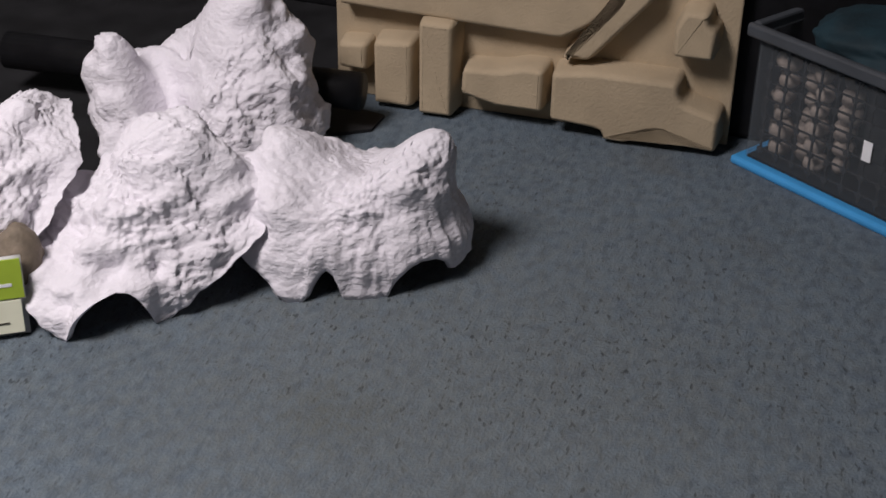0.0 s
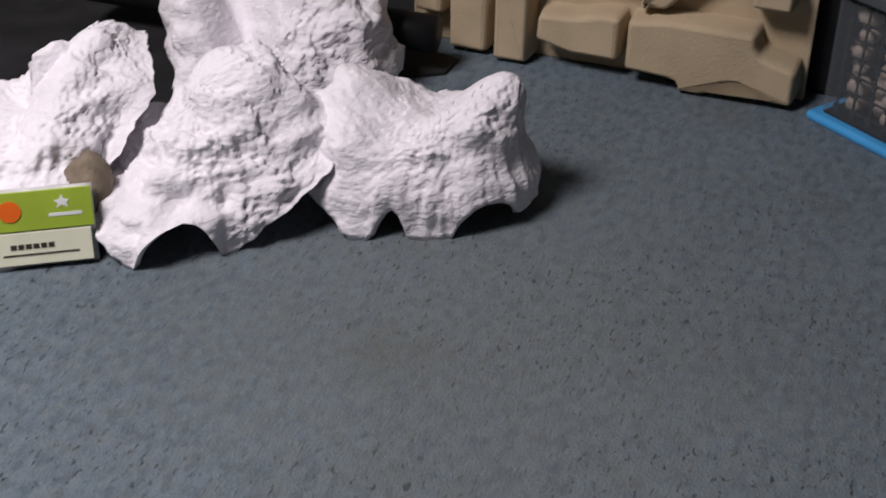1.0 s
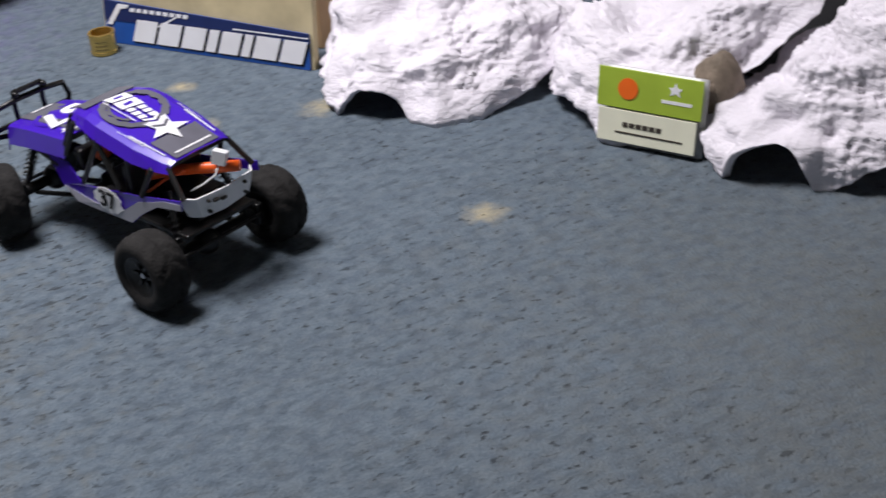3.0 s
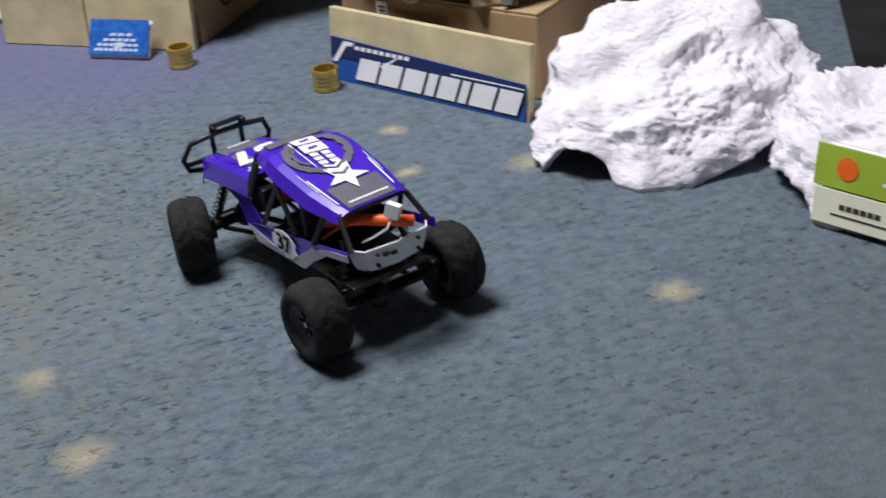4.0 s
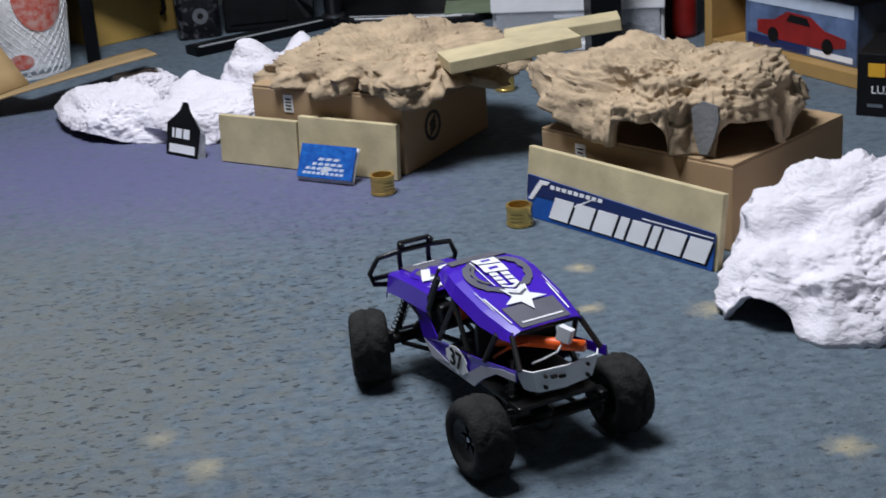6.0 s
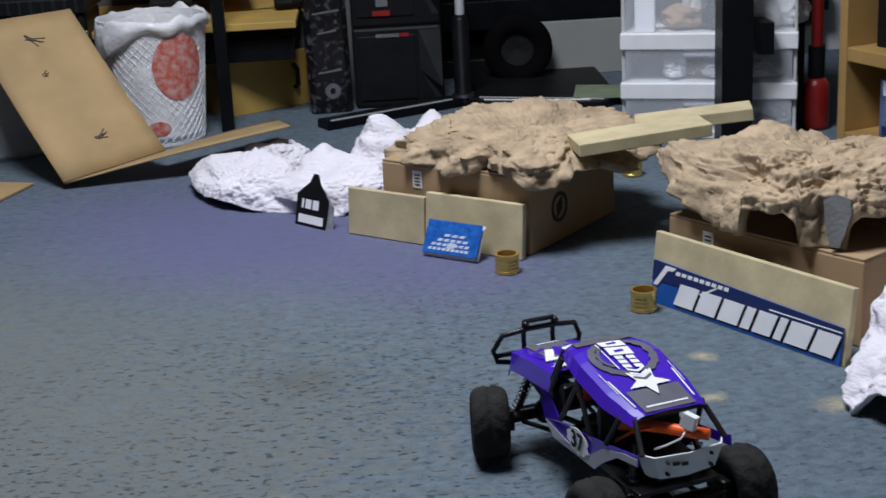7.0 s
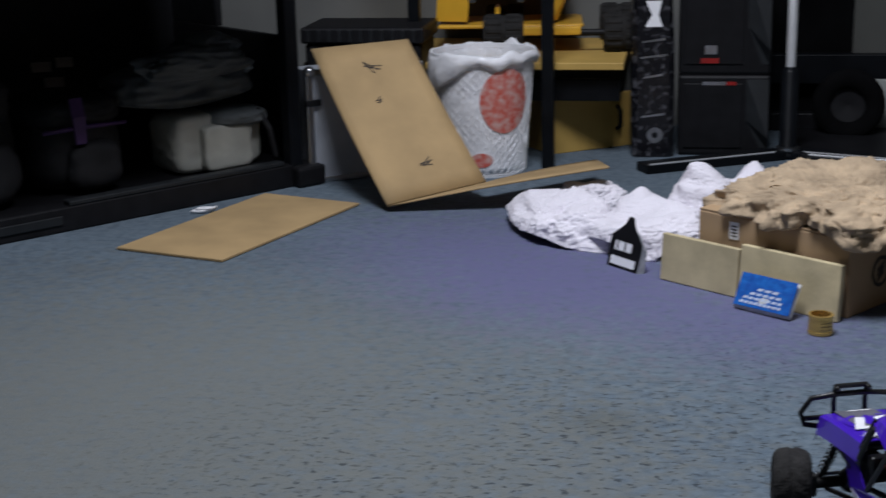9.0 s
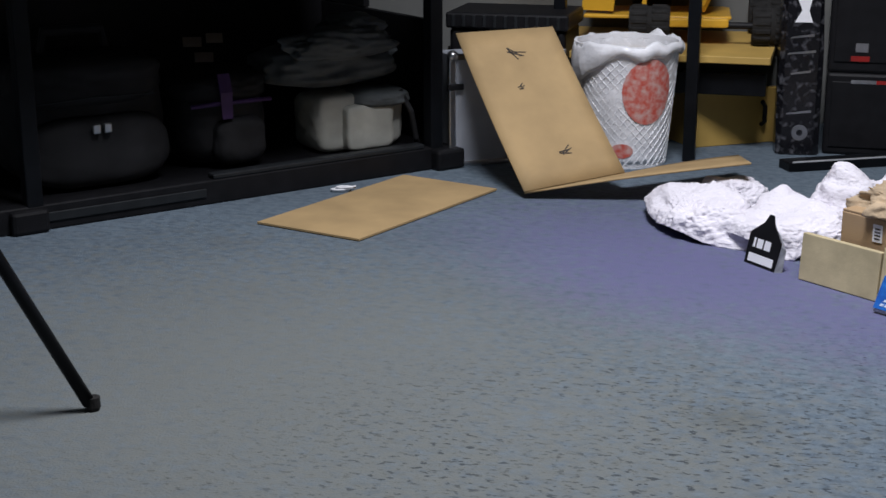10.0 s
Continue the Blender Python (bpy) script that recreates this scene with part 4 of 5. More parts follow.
# ---- drawer tower ----
CLEARP = bpy.data.materials.new("frosted_clear_plastic")
CLEARP.use_nodes = True
pb = CLEARP.node_tree.nodes["Principled BSDF"]
pb.inputs["Base Color"].default_value = (0.82, 0.85, 0.92, 1)
pb.inputs["Roughness"].default_value = 0.22
pb.inputs["Alpha"].default_value = 0.24
dt = empty("drawer_tower", pose(0.562, 3.27, 0, 0, 0, -17), "white plastic drawer tower with frosted clear drawers of small parts", "drawers")
for x0, x1 in ((0.0, 0.008), (0.378, 0.386)):
    part("side_panel", box(x0, x1, 0.01, 0.36, 0, 0.5, 0.002), FILM, dt)
part("back_panel", box(0.008, 0.378, 0.352, 0.36, 0, 0.5), FILM, dt)
RAILS = ((0.0, 0.018), (0.09, 0.127), (0.202, 0.239), (0.45, 0.5))
for z0, z1 in RAILS:
    part("shelf_frame", box(-0.002, 0.388, -0.004, 0.35, z0, z1, 0.003), WHITE, dt, "white drawer divider frame")
for k in range(3):
    z, zt = RAILS[k][1], RAILS[k + 1][0]
    dr = part("drawer_front", box(0.01, 0.376, -0.002, 0.002, z + 0.001, zt - 0.001), CLEARP, dt, "frosted clear drawer front")
    part("pull_lip", box(0.14, 0.25, -0.016, -0.002, zt - 0.014, zt - 0.006, 0.003), CLEARP, dr)
    random.seed(20 + k)
    if k == 2:
        part("stored_card", box(0.03, 0.075, 0.01, 0.03, z + 0.001, z + 0.075, 0.002), WHITE, dr, "white card box")
    for i in range(6):
        w, hh = random.uniform(0.05, 0.1), random.uniform(0.02, 0.05) * (2.2 if k == 2 else 1.0)
        x = 0.085 + i * 0.045
        bm = soft(x, x + w, 0.02 + 0.03 * (i % 2), 0.12 + 0.03 * (i % 2), z + 0.001, z + hh, i + 3.0 * k, 0.25, 2.4)
        part("stored_part", bm, (FILM, BAG, CARD, FILM, DARKGREY, BAG)[(i + k) % 6], dr, "plastic bag of small parts", smooth=True)
for ob in dt.children_recursive:
    if ob.name.split(".")[0] == "drawer_front":
        ob.visible_shadow = False

# ---- red jack, bookcase and boxes on the right of the bench ----
jk = empty("trolley_jack", pose(1.003, 3.25, 0), "red and black upright lifting jack", "jack")
part("body", lathe([(0, 0), (0.03, 0), (0.032, 0.01), (0.03, 0.1), (0.022, 0.115), (0.012, 0.12), (0, 0.12)], 20), RED, jk, smooth=True)
part("sleeve", lathe([(0.0, 0.12), (0.019, 0.12), (0.019, 0.19), (0, 0.19)], 16), BLACK, jk)
part("rod", lathe([(0.0, 0.19), (0.013, 0.19), (0.013, 0.6), (0, 0.6)], 16), RED, jk)
part("side_bar", box(-0.05, -0.03, -0.01, 0.01, 0, 0.6, 0.003), BLACK, jk)
ORANGEWOOD = mat("orange_pine_shelf", (0.46, 0.28, 0.09), 0.55, var=0.12, scale=10, bump=0.05)
bc = empty("bookcase", facing((1.005, 3.1), (1.165, 2.69)), "orange pine bookcase holding boxes", "bookcase")
part("side_panel", box(0.0, 0.024, 0, 0.3, 0, 1.2, 0.002), ORANGEWOOD, bc)
part("side_panel", box(0.9, 0.924, 0, 0.3, 0, 1.2, 0.002), ORANGEWOOD, bc)
part("bottom_shelf", box(0.026, 0.898, 0.0, 0.3, 0.0, 0.03, 0.002), ORANGEWOOD, bc)
part("shelf", box(0.026, 0.898, 0.0, 0.3, 0.185, 0.215, 0.002), ORANGEWOOD, bc)
part("shelf", box(0.026, 0.898, 0.0, 0.3, 0.5, 0.525, 0.002), ORANGEWOOD, bc)
part("back_panel", box(0.0, 0.92, 0.3, 0.306, 0, 1.2), DARKWALL, bc)
LB = mat("pale_blue_print", (0.16, 0.23, 0.42), 0.4, var=0.35, scale=16, bump=0.0)
kb = empty("model_kit_box", facing((1.005, 3.1), (1.165, 2.69)) @ pose(0.1, 0.03, 0.0305), "pale blue model kit box with a red car picture", "box")
part("carton", box(0, 0.33, 0, 0.2, 0, 0.125, 0.002), LB, kb)
part("picture", plate([(0.04, 0.03), (0.1, 0.022), (0.24, 0.022), (0.3, 0.035), (0.3, 0.052), (0.24, 0.06), (0.2, 0.082), (0.13, 0.084), (0.09, 0.062), (0.04, 0.055)], 0.001, m=pose(0, -0.0012, 0, 90)), RED, kb, "printed red car shape")
for x in (0.09, 0.25):
    part("picture_wheel", lathe([(0, 0), (0.016, 0), (0.016, 0.0006), (0, 0.0006)], 20, m=pose(x, -0.0018, 0.03, 90)), BLACK, kb)
part("picture_strip", box(0.2, 0.32, -0.0012, -0.0004, 0.006, 0.018), WHITE, kb)
part("picture_sky", plate([(0.01, 0.09), (0.32, 0.095), (0.32, 0.122), (0.01, 0.122)], 0.0008, m=pose(0, -0.0008, 0, 90)), LOGOWHITE, kb, "pale printed sky")
part("picture_window", plate([(0.13, 0.064), (0.2, 0.062), (0.19, 0.078), (0.14, 0.08)], 0.0006, m=pose(0, -0.0018, 0, 90)), BLACK, kb, "dark printed window")
part("picture_road", plate([(0.01, 0.004), (0.19, 0.004), (0.19, 0.02), (0.01, 0.024)], 0.0008, m=pose(0, -0.0008, 0, 90)), NAVY, kb, "dark printed road")
for u0, u1, h1, mt in ((0.06, 0.2, 0.14, BLACK), (0.24, 0.5, 0.1, DARKGREY), (0.54, 0.8, 0.16, BLACK)):
    bx = empty("stored_box", facing((1.005, 3.1), (1.165, 2.69)) @ pose(u0, 0.05, 0.2155), "dark box stored on a bookcase shelf", "box", "dark stored boxes")
    part("carton", box(0, u1 - u0, 0, 0.2, 0, h1, 0.002), mt, bx)
    part("lid", box(-0.002, u1 - u0 + 0.002, -0.002, 0.202, h1 - 0.025, h1 + 0.003, 0.002), mt, bx)
lx = empty("yacht_kit_box", facing((1.101, 2.503), (1.2, 2.432)), "black model kit box with white lettering and a small colour badge", "box")
part("carton", box(0, 0.26, 0, 0.16, 0, 0.118, 0.002), BLACK, lx)
part("badge", box(0.02, 0.05, -0.002, -0.0005, 0.075, 0.1), YELLOWP, lx, "yellow badge shape")
part("badge_end", box(0.05, 0.068, -0.002, -0.0005, 0.075, 0.1), RED, lx, "red badge shape")
part("lettering", words("LUXURY YA", 0.021, pose(0.082, -0.0008, 0.05, 90)), WHITE, lx, "white capital lettering")
for k in range(4):
    part("small_bar", box(0.02 + k * 0.036, 0.048 + k * 0.036, -0.0012, -0.0004, 0.018, 0.024), STEEL, lx)

# ---- aluminium case, tote, rack with bags ----
al = empty("flight_case", facing((-0.915, 3.375), (-0.79, 3.46)), "aluminium edged grey flight case", "case")
part("panel", box(0.008, 0.3, 0.004, 0.12, 0.006, 0.27, 0.002), mat("grey_case_panel", (0.34, 0.36, 0.4), 0.45, var=0.08, scale=12, bump=0.05), al)
part("edge_profile", box(-0.006, 0.012, -0.004, 0.014, 0, 0.275, 0.003), STEEL, al, "bright aluminium edge")
part("edge_profile", box(0.012, 0.3, -0.004, 0.01, 0.262, 0.276, 0.003), STEEL, al, "bright aluminium edge")
part("edge_profile", box(0.012, 0.3, -0.004, 0.01, 0.0, 0.012, 0.003), STEEL, al, "bright aluminium edge")
bm = bmesh.new()
bmesh.ops.create_icosphere(bm, subdivisions=3, radius=0.014)
bmesh.ops.translate(bm, verts=bm.verts[:], vec=(0.004, 0.002, 0.272))
part("corner_ball", bm, STEEL, al, "chrome ball corner", smooth=True)
part("strap", box(-0.01, 0.03, -0.008, 0.0, 0.19, 0.205, 0.002), BLACK, al)
to = empty("tool_tote", pose(-0.98, 3.6, 0), "black ribbed plastic tote", "tote")
part("body", box(0, 0.3, 0, 0.2, 0, 0.31, 0.01), BLACK, to)
part("rim", box(-0.008, 0.308, -0.01, 0.21, 0.31, 0.35, 0.006), BLACK, to)
for k in range(11):
    part("rib", box(0.01 + k * 0.027, 0.018 + k * 0.027, -0.016, -0.01, 0.315, 0.345, 0.001), DARKGREY, to)

RF = facing((-1.61, 2.554), (-0.92, 3.375))
rk = empty("storage_rack", RF, "black plastic storage rack with a recessed base rail", "rack")
part("base_rail", box(-0.3, 1.06, 0, 0.045, 0, 0.055, 0.004), BLACK, rk)
part("rail_inset", box(0.06, 0.42, -0.004, 0, 0.018, 0.038, 0.002), DARKGREY, rk, "grey inset strip")
part("rail_lip", box(0.44, 1.0, 0.0, 0.03, 0.055, 0.066, 0.003), DARKGREY, rk)
part("foot", box(1.02, 1.1, -0.03, 0.06, 0, 0.05, 0.008), BLACK, rk)
part("foot", box(-0.02, 0.06, -0.02, 0.06, 0, 0.05, 0.008), BLACK, rk)
part("shelf", box(-0.3, 1.07, 0.045, 0.6, 0.03, 0.05, 0.004), BLACK, rk)
# Overhanging top is out of view, added to keep the bags in shade
part("top", box(-0.3, 0.98, -0.23, 0.6, 0.56, 0.59, 0.004), BLACK, rk)
part("back_panel", box(-0.3, 1.07, 0.6, 0.62, 0, 0.56), BLACK, rk)
# Added black panels close off the dark right end, leaving a gap above
part("side_panel", box(1.072, 1.09, 0.062, 0.62, 0.0, 0.35, 0.002), BLACK, rk)
part("side_panel", box(1.072, 1.09, 0.385, 0.62, 0.352, 0.56, 0.002), BLACK, rk)
for u in (0.02, 1.02):
    part("post", box(u, u + 0.035, 0.0, 0.035, 0.05, 0.56, 0.003), BLACK_METAL, rk)

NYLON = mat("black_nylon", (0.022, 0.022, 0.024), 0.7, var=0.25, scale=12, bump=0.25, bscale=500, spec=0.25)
PURPLECLOTH = mat("purple_webbing", (0.05, 0.015, 0.1), 0.6, var=0.2, bump=0.2)
GREYCLOTH = mat("dark_grey_fleece", (0.13, 0.145, 0.15), 0.9, var=0.25, scale=9, bump=0.5, bscale=60)
KHAKI = mat("grey_khaki_canvas", (0.42, 0.42, 0.37), 0.8, var=0.12, scale=14, bump=0.25, bscale=300)


b1 = empty("laptop_bag", RF @ pose(0, 0, 0.05), "large black nylon laptop bag with buckles", "bag")
part("body", soft(0.03, 0.4, 0.1, 0.34, 0.0, 0.28, 1.0), NYLON, b1, smooth=True)
part("front_pocket", soft(0.06, 0.38, 0.06, 0.16, 0.005, 0.16, 2.0, 0.03), NYLON, b1, smooth=True)
part("flap", soft(0.04, 0.39, 0.07, 0.3, 0.17, 0.29, 3.0, 0.04), NYLON, b1, smooth=True)
part("zip", rod([(0.08, 0.064, 0.2), (0.2, 0.058, 0.205), (0.34, 0.062, 0.2)], 0.002), DARKGREY, b1, "dull zip line")
part("handle", rod([(0.14, 0.2, 0.27), (0.15, 0.2, 0.33), (0.28, 0.2, 0.33), (0.29, 0.2, 0.27)], 0.012, 8), NYLON, b1)
for u in (0.19, 0.215):
    part("buckle", box(u, u + 0.017, 0.046, 0.056, 0.128, 0.148, 0.003), STEEL, b1, "small metal buckle")
b2 = empty("camera_bag", RF @ pose(0, 0, 0.05), "black padded camera bag with purple trim", "bag")
part("body", soft(0.43, 0.65, 0.1, 0.32, 0.0, 0.2, 4.0), NYLON, b2, smooth=True)
part("lid", soft(0.43, 0.65, 0.09, 0.32, 0.14, 0.22, 5.0), NYLON, b2, smooth=True)
part("trim", rod([(0.44, 0.1, 0.15), (0.5, 0.082, 0.155), (0.56, 0.082, 0.155), (0.64, 0.1, 0.15)], 0.005), PURPLECLOTH, b2, "purple webbing trim")
part("strap", loft([[(0.5, 0.088, 0.22), (0.53, 0.088, 0.22)], [(0.5, 0.075, 0.18), (0.53, 0.075, 0.18)], [(0.505, 0.078, 0.12), (0.53, 0.078, 0.12)]], 0.004), PURPLECLOTH, b2, "purple strap")
part("pocket", soft(0.49, 0.62, 0.07, 0.14, 0.01, 0.12, 6.0), NYLON, b2, smooth=True)
b3 = empty("canvas_bag", RF @ pose(0.055, 0, 0.05), "small grey canvas shoulder bag with a dark flap", "bag")
part("body", soft(0.71, 0.95, 0.09, 0.24, 0.0, 0.14, 7.0, 0.04, 7.0), KHAKI, b3, smooth=True)
part("front_pocket", soft(0.77, 0.9, 0.06, 0.12, 0.006, 0.115, 8.0, 0.03, 8.0), KHAKI, b3, smooth=True)
part("flap", soft(0.8, 0.96, 0.05, 0.22, 0.1, 0.145, 9.0), GREYCLOTH, b3, "dark flap", smooth=True)
part("strap", rod([(0.92, 0.07, 0.14), (0.94, 0.05, 0.09), (0.96, 0.06, 0.02), (0.97, 0.07, 0.006)], 0.007), NYLON, b3)
b4 = empty("folded_jacket", RF @ pose(0, 0, 0.195), "dark grey folded jacket lying on bags", "jacket")
part("body", soft(0.67, 1.03, 0.09, 0.34, 0.0, 0.11, 10.0, 0.2, 2.4), GREYCLOTH, b4, smooth=True)
part("sleeve", soft(0.7, 0.98, 0.07, 0.2, 0.07, 0.15, 21.0, 0.25, 2.2), GREYCLOTH, b4, smooth=True)
part("collar", soft(0.84, 1.0, 0.12, 0.28, 0.1, 0.17, 23.0, 0.25, 2.4), GREYCLOTH, b4, smooth=True)
SLIP = mat("faded_paper", (0.3, 0.26, 0.22), 0.9, var=0.15, bump=0.05)
cb = link("cable_coil", rod([(0.022 * math.cos(k * 0.5) + 0.012 * (k > 12), 0.012 * math.sin(k * 0.5), 0.003 + 0.0004 * k) for k in range(26)], 0.0022, 6), WHITE, smooth=True)
tagged(put(cb, pose(-1.095, 3.07, 0, 0, 0, 20)), "small coil of white cable on the carpet", "cable")

for u, z, w in ((0.605, 0.295, 0.05), (0.665, 0.3, 0.045), (0.635, 0.255, 0.05)):
    slip = link("paper_slip", box(-w / 2, w / 2, -0.001, 0.001, -0.012, 0.012), SLIP)
    tagged(put(slip, RF @ pose(u, 0.43, z, -12, 4, 0)), "small faded paper slip stuck behind the bags", "paper", "paper slips")

# ---- tripod leg near the camera ----
tp = empty("tripod", pose(-1.01, 1.742, 0), "black tubular tripod leg standing on the carpet", "tripod")
up = Vector((-0.09, -0.062, 0.231)).normalized()
part("leg", rod([up * 0.012, up * 0.5], 0.0095, 14), BLACK_METAL, tp, smooth=True)
part("upper_leg", rod([up * 0.49, up * 1.15], 0.0125, 14), BLACK_METAL, tp, smooth=True)
part("leg_lock", rod([up * 0.475, up * 0.52], 0.016, 14), BLACK, tp)
part("rubber_foot", lathe([(0, 0.0), (0.009, 0.0), (0.011, 0.006), (0.0105, 0.02), (0, 0.02)], 16), RUBBER, tp, "black rubber foot")

# ---- moulded pulp packing tray on edge ----
TM = CORNER @ facing((1.642, 1.35), (1.672, 0.70))
tr = empty("packing_tray", TM, "beige moulded pulp packing tray standing on its edge", "packing tray")
TW = 0.65
part("back_sheet", box(0.0, TW - 0.01, 0.03, 0.038, 0, 0.36, 0.003), PULP_BEIGE, tr)


def bump(pts, deep, name="raised_block"):
    """A raised block with drafted, rounded sides; points are along the sheet and up."""
    soft_pts = []
    for i, (x, z) in enumerate(pts):
        for qx, qz in (pts[i - 1], pts[(i + 1) % len(pts)]):
            far = math.hypot(qx - x, qz - z)
            k = min(0.011, far * 0.4) / far
            soft_pts.append((x + (qx - x) * k, z + (qz - z) * k))
        ax_, az_ = soft_pts[-2]
        bx_, bz_ = soft_pts[-1]
        soft_pts.insert(-1, ((ax_ + bx_) / 4 + x / 2, (az_ + bz_) / 4 + z / 2))
    bm6 = bmesh.new()
    n = len(soft_pts)
    area = sum(soft_pts[i - 1][0] * soft_pts[i][1] - soft_pts[i][0] * soft_pts[i - 1][1] for i in range(n))
    turn = 1 if area > 0 else -1
    rings = []
    for inset, y in ((0.0, 0.031), (0.0015, 0.03 - deep * 0.4), (0.003, 0.03 - deep * 0.75), (0.0055, 0.03 - deep * 0.92), (0.0095, 0.03 - deep), (0.012, 0.03 - deep)):
        ring = []
        for i, (x, z) in enumerate(soft_pts):
            tx, tz = soft_pts[(i + 1) % n][0] - soft_pts[i - 1][0], soft_pts[(i + 1) % n][1] - soft_pts[i - 1][1]
            ln = math.hypot(tx, tz)
            wob = (0.0022 if inset < 0.009 else 0.0) * noise.noise(Vector((x * 60, y * 60, z * 60)))
            ring.append(bm6.verts.new((x - turn * tz / ln * inset + wob, y + wob, z + turn * tx / ln * inset + wob * 0.5)))
        rings.append(ring)
    for a, b in zip(rings, rings[1:]):
        for i in range(n):
            bm6.faces.new((a[i], a[(i + 1) % n], b[(i + 1) % n], b[i]))
    bm6.faces.new(rings[-1])
    bmesh.ops.recalc_face_normals(bm6, faces=bm6.faces[:])
    return part(name, bm6, PULP_BEIGE, tr, smooth=True)


Y = lambda y: 1.35 - y
for pts, deep in (
    ([(Y(1.276), 0.004), (Y(1.205), 0.004), (Y(1.205), 0.123), (Y(1.276), 0.118)], 0.045),
    ([(Y(1.337), 0.057), (Y(1.282), 0.055), (Y(1.282), 0.11), (Y(1.337), 0.106)], 0.04),
    ([(Y(1.198), 0.002), (Y(1.135), 0.002), (Y(1.135), 0.165), (Y(1.198), 0.165)], 0.055),
    ([(Y(1.335), 0.162), (Y(0.972), 0.15), (Y(0.93), 0.175), (Y(0.882), 0.22), (Y(0.855), 0.27), (Y(0.85), 0.33), (Y(1.335), 0.33)], 0.034),
    ([(Y(1.128), 0.045), (Y(1.07), 0.03), (Y(0.99), 0.03), (Y(0.99), 0.108), (Y(1.03), 0.108), (Y(1.06), 0.098), (Y(1.128), 0.094)], 0.05),
    ([(Y(0.984), 0.022), (Y(0.9), 0.018), (Y(0.9), 0.0), (Y(0.855), 0.0), (Y(0.835), 0.022), (Y(0.805), 0.03), (Y(0.775), 0.008), (Y(0.718), 0.006), (Y(0.718), 0.07),
      (Y(0.78), 0.085), (Y(0.785), 0.118), (Y(0.92), 0.118), (Y(0.984), 0.108)], 0.055),
    ([(Y(0.805), 0.15), (Y(0.737), 0.15), (Y(0.735), 0.2), (Y(0.75), 0.21), (Y(0.75), 0.23), (Y(0.79), 0.23), (Y(0.805), 0.2)], 0.05),
    ([(Y(0.975), 0.122), (Y(0.925), 0.122), (Y(0.83), 0.235), (Y(0.83), 0.33), (Y(0.88), 0.33), (Y(0.89), 0.228)], 0.04),
):
    bump(pts, deep)

# ---- storage crate ----
CF = CORNER @ facing((1.648, 0.676), (1.516, 0.462))
cr = empty("storage_crate", CF, "clear plastic storage crate with pale stones behind a dark lattice", "crate")
LATTICE = mat("dark_lattice_plastic", (0.014, 0.014, 0.016), 0.6, var=0.2, scale=40, bump=0.05)
SMOKE = mat("smoky_milky_plastic", (0.075, 0.083, 0.095), 0.3, var=0.1, scale=20, bump=0.02)
BLUEP = mat("sky_blue_plastic", (0.06, 0.36, 0.75), 0.35, var=0.06, scale=20, bump=0.02)
part("base_tray", box(-0.018, 0.42, -0.014, 0.3, 0.0, 0.014, 0.005), BLUEP, cr, "sky blue base tray")
GLASS = bpy.data.materials.new("clear_plastic")
GLASS.use_nodes = True
pb = GLASS.node_tree.nodes["Principled BSDF"]
pb.inputs["Base Color"].default_value = (0.16, 0.18, 0.2, 1)
pb.inputs["Roughness"].default_value = 0.18
pb.inputs["Alpha"].default_value = 0.16
pb.inputs["Specular IOR Level"].default_value = 0.2
part("front_wall", box(0.0, 0.4, 0.0, 0.003, 0.016, 0.212), GLASS, cr, "clear plastic wall")
part("side_wall", box(0.0, 0.003, 0.0035, 0.28, 0.016, 0.212), GLASS, cr, "clear plastic wall")
part("side_wall", box(0.397, 0.4, 0.0035, 0.28, 0.016, 0.212), GLASS, cr)
part("back_wall", box(0.0035, 0.3965, 0.277, 0.28, 0.016, 0.212), GLASS, cr)
part("bottom", box(0.002, 0.398, 0.002, 0.278, 0.0145, 0.018), BLACK, cr)
part("rim", box(-0.016, 0.416, -0.014, -0.001, 0.206, 0.226, 0.004), SMOKE, cr, "milky plastic rim")
part("rim", box(-0.016, -0.002, -0.001, 0.29, 0.206, 0.226, 0.004), SMOKE, cr)
for k in range(13):
    part("lattice_bar", box(0.019 + k * 0.03, 0.0215 + k * 0.03, 0.006, 0.009, 0.02, 0.2), LATTICE, cr, "dark lattice bar")
for k in range(7):
    part("lattice_bar", box(0.012, 0.39, 0.0095, 0.0125, 0.03 + k * 0.027, 0.0325 + k * 0.027), LATTICE, cr, "dark lattice bar")
knot = lathe([(0, 0), (0.005, 0), (0.0058, 0.002), (0.005, 0.004), (0, 0.004)], 10, m=pose(0, 0, 0, 90))
knot_ob = part("lattice_knot", knot, LATTICE, cr, "round dark lattice knot")
knot_ob.location = (0.0202, 0.009, 0.0312)
for k in range(1, 91):
    ob = new("lattice_knot", knot_ob.data)
    ob.parent = cr
    ob.location = (0.0202 + (k % 13) * 0.03, 0.009, 0.0312 + (k // 13) * 0.027)
part("lattice_panel", box(0.15, 0.39, 0.07, 0.073, 0.02, 0.19), NYLON, cr)
for ob in cr.children:
    if ob.name.split(".")[0].endswith("_wall"):
        ob.visible_shadow = False
STONE = mat("pale_stone", (0.42, 0.35, 0.3), 0.8, var=0.2, scale=40, bump=0.3)
random.seed(5)
for k in range(24):
    bm = bmesh.new()
    bmesh.ops.create_icosphere(bm, subdivisions=2, radius=1.0)
    s = random.uniform(0.014, 0.02)
    for v in bm.verts:
        v.co = v.co * s * (1 + 0.2 * noise.noise(v.co * 2 + Vector((k, 0, 0))))
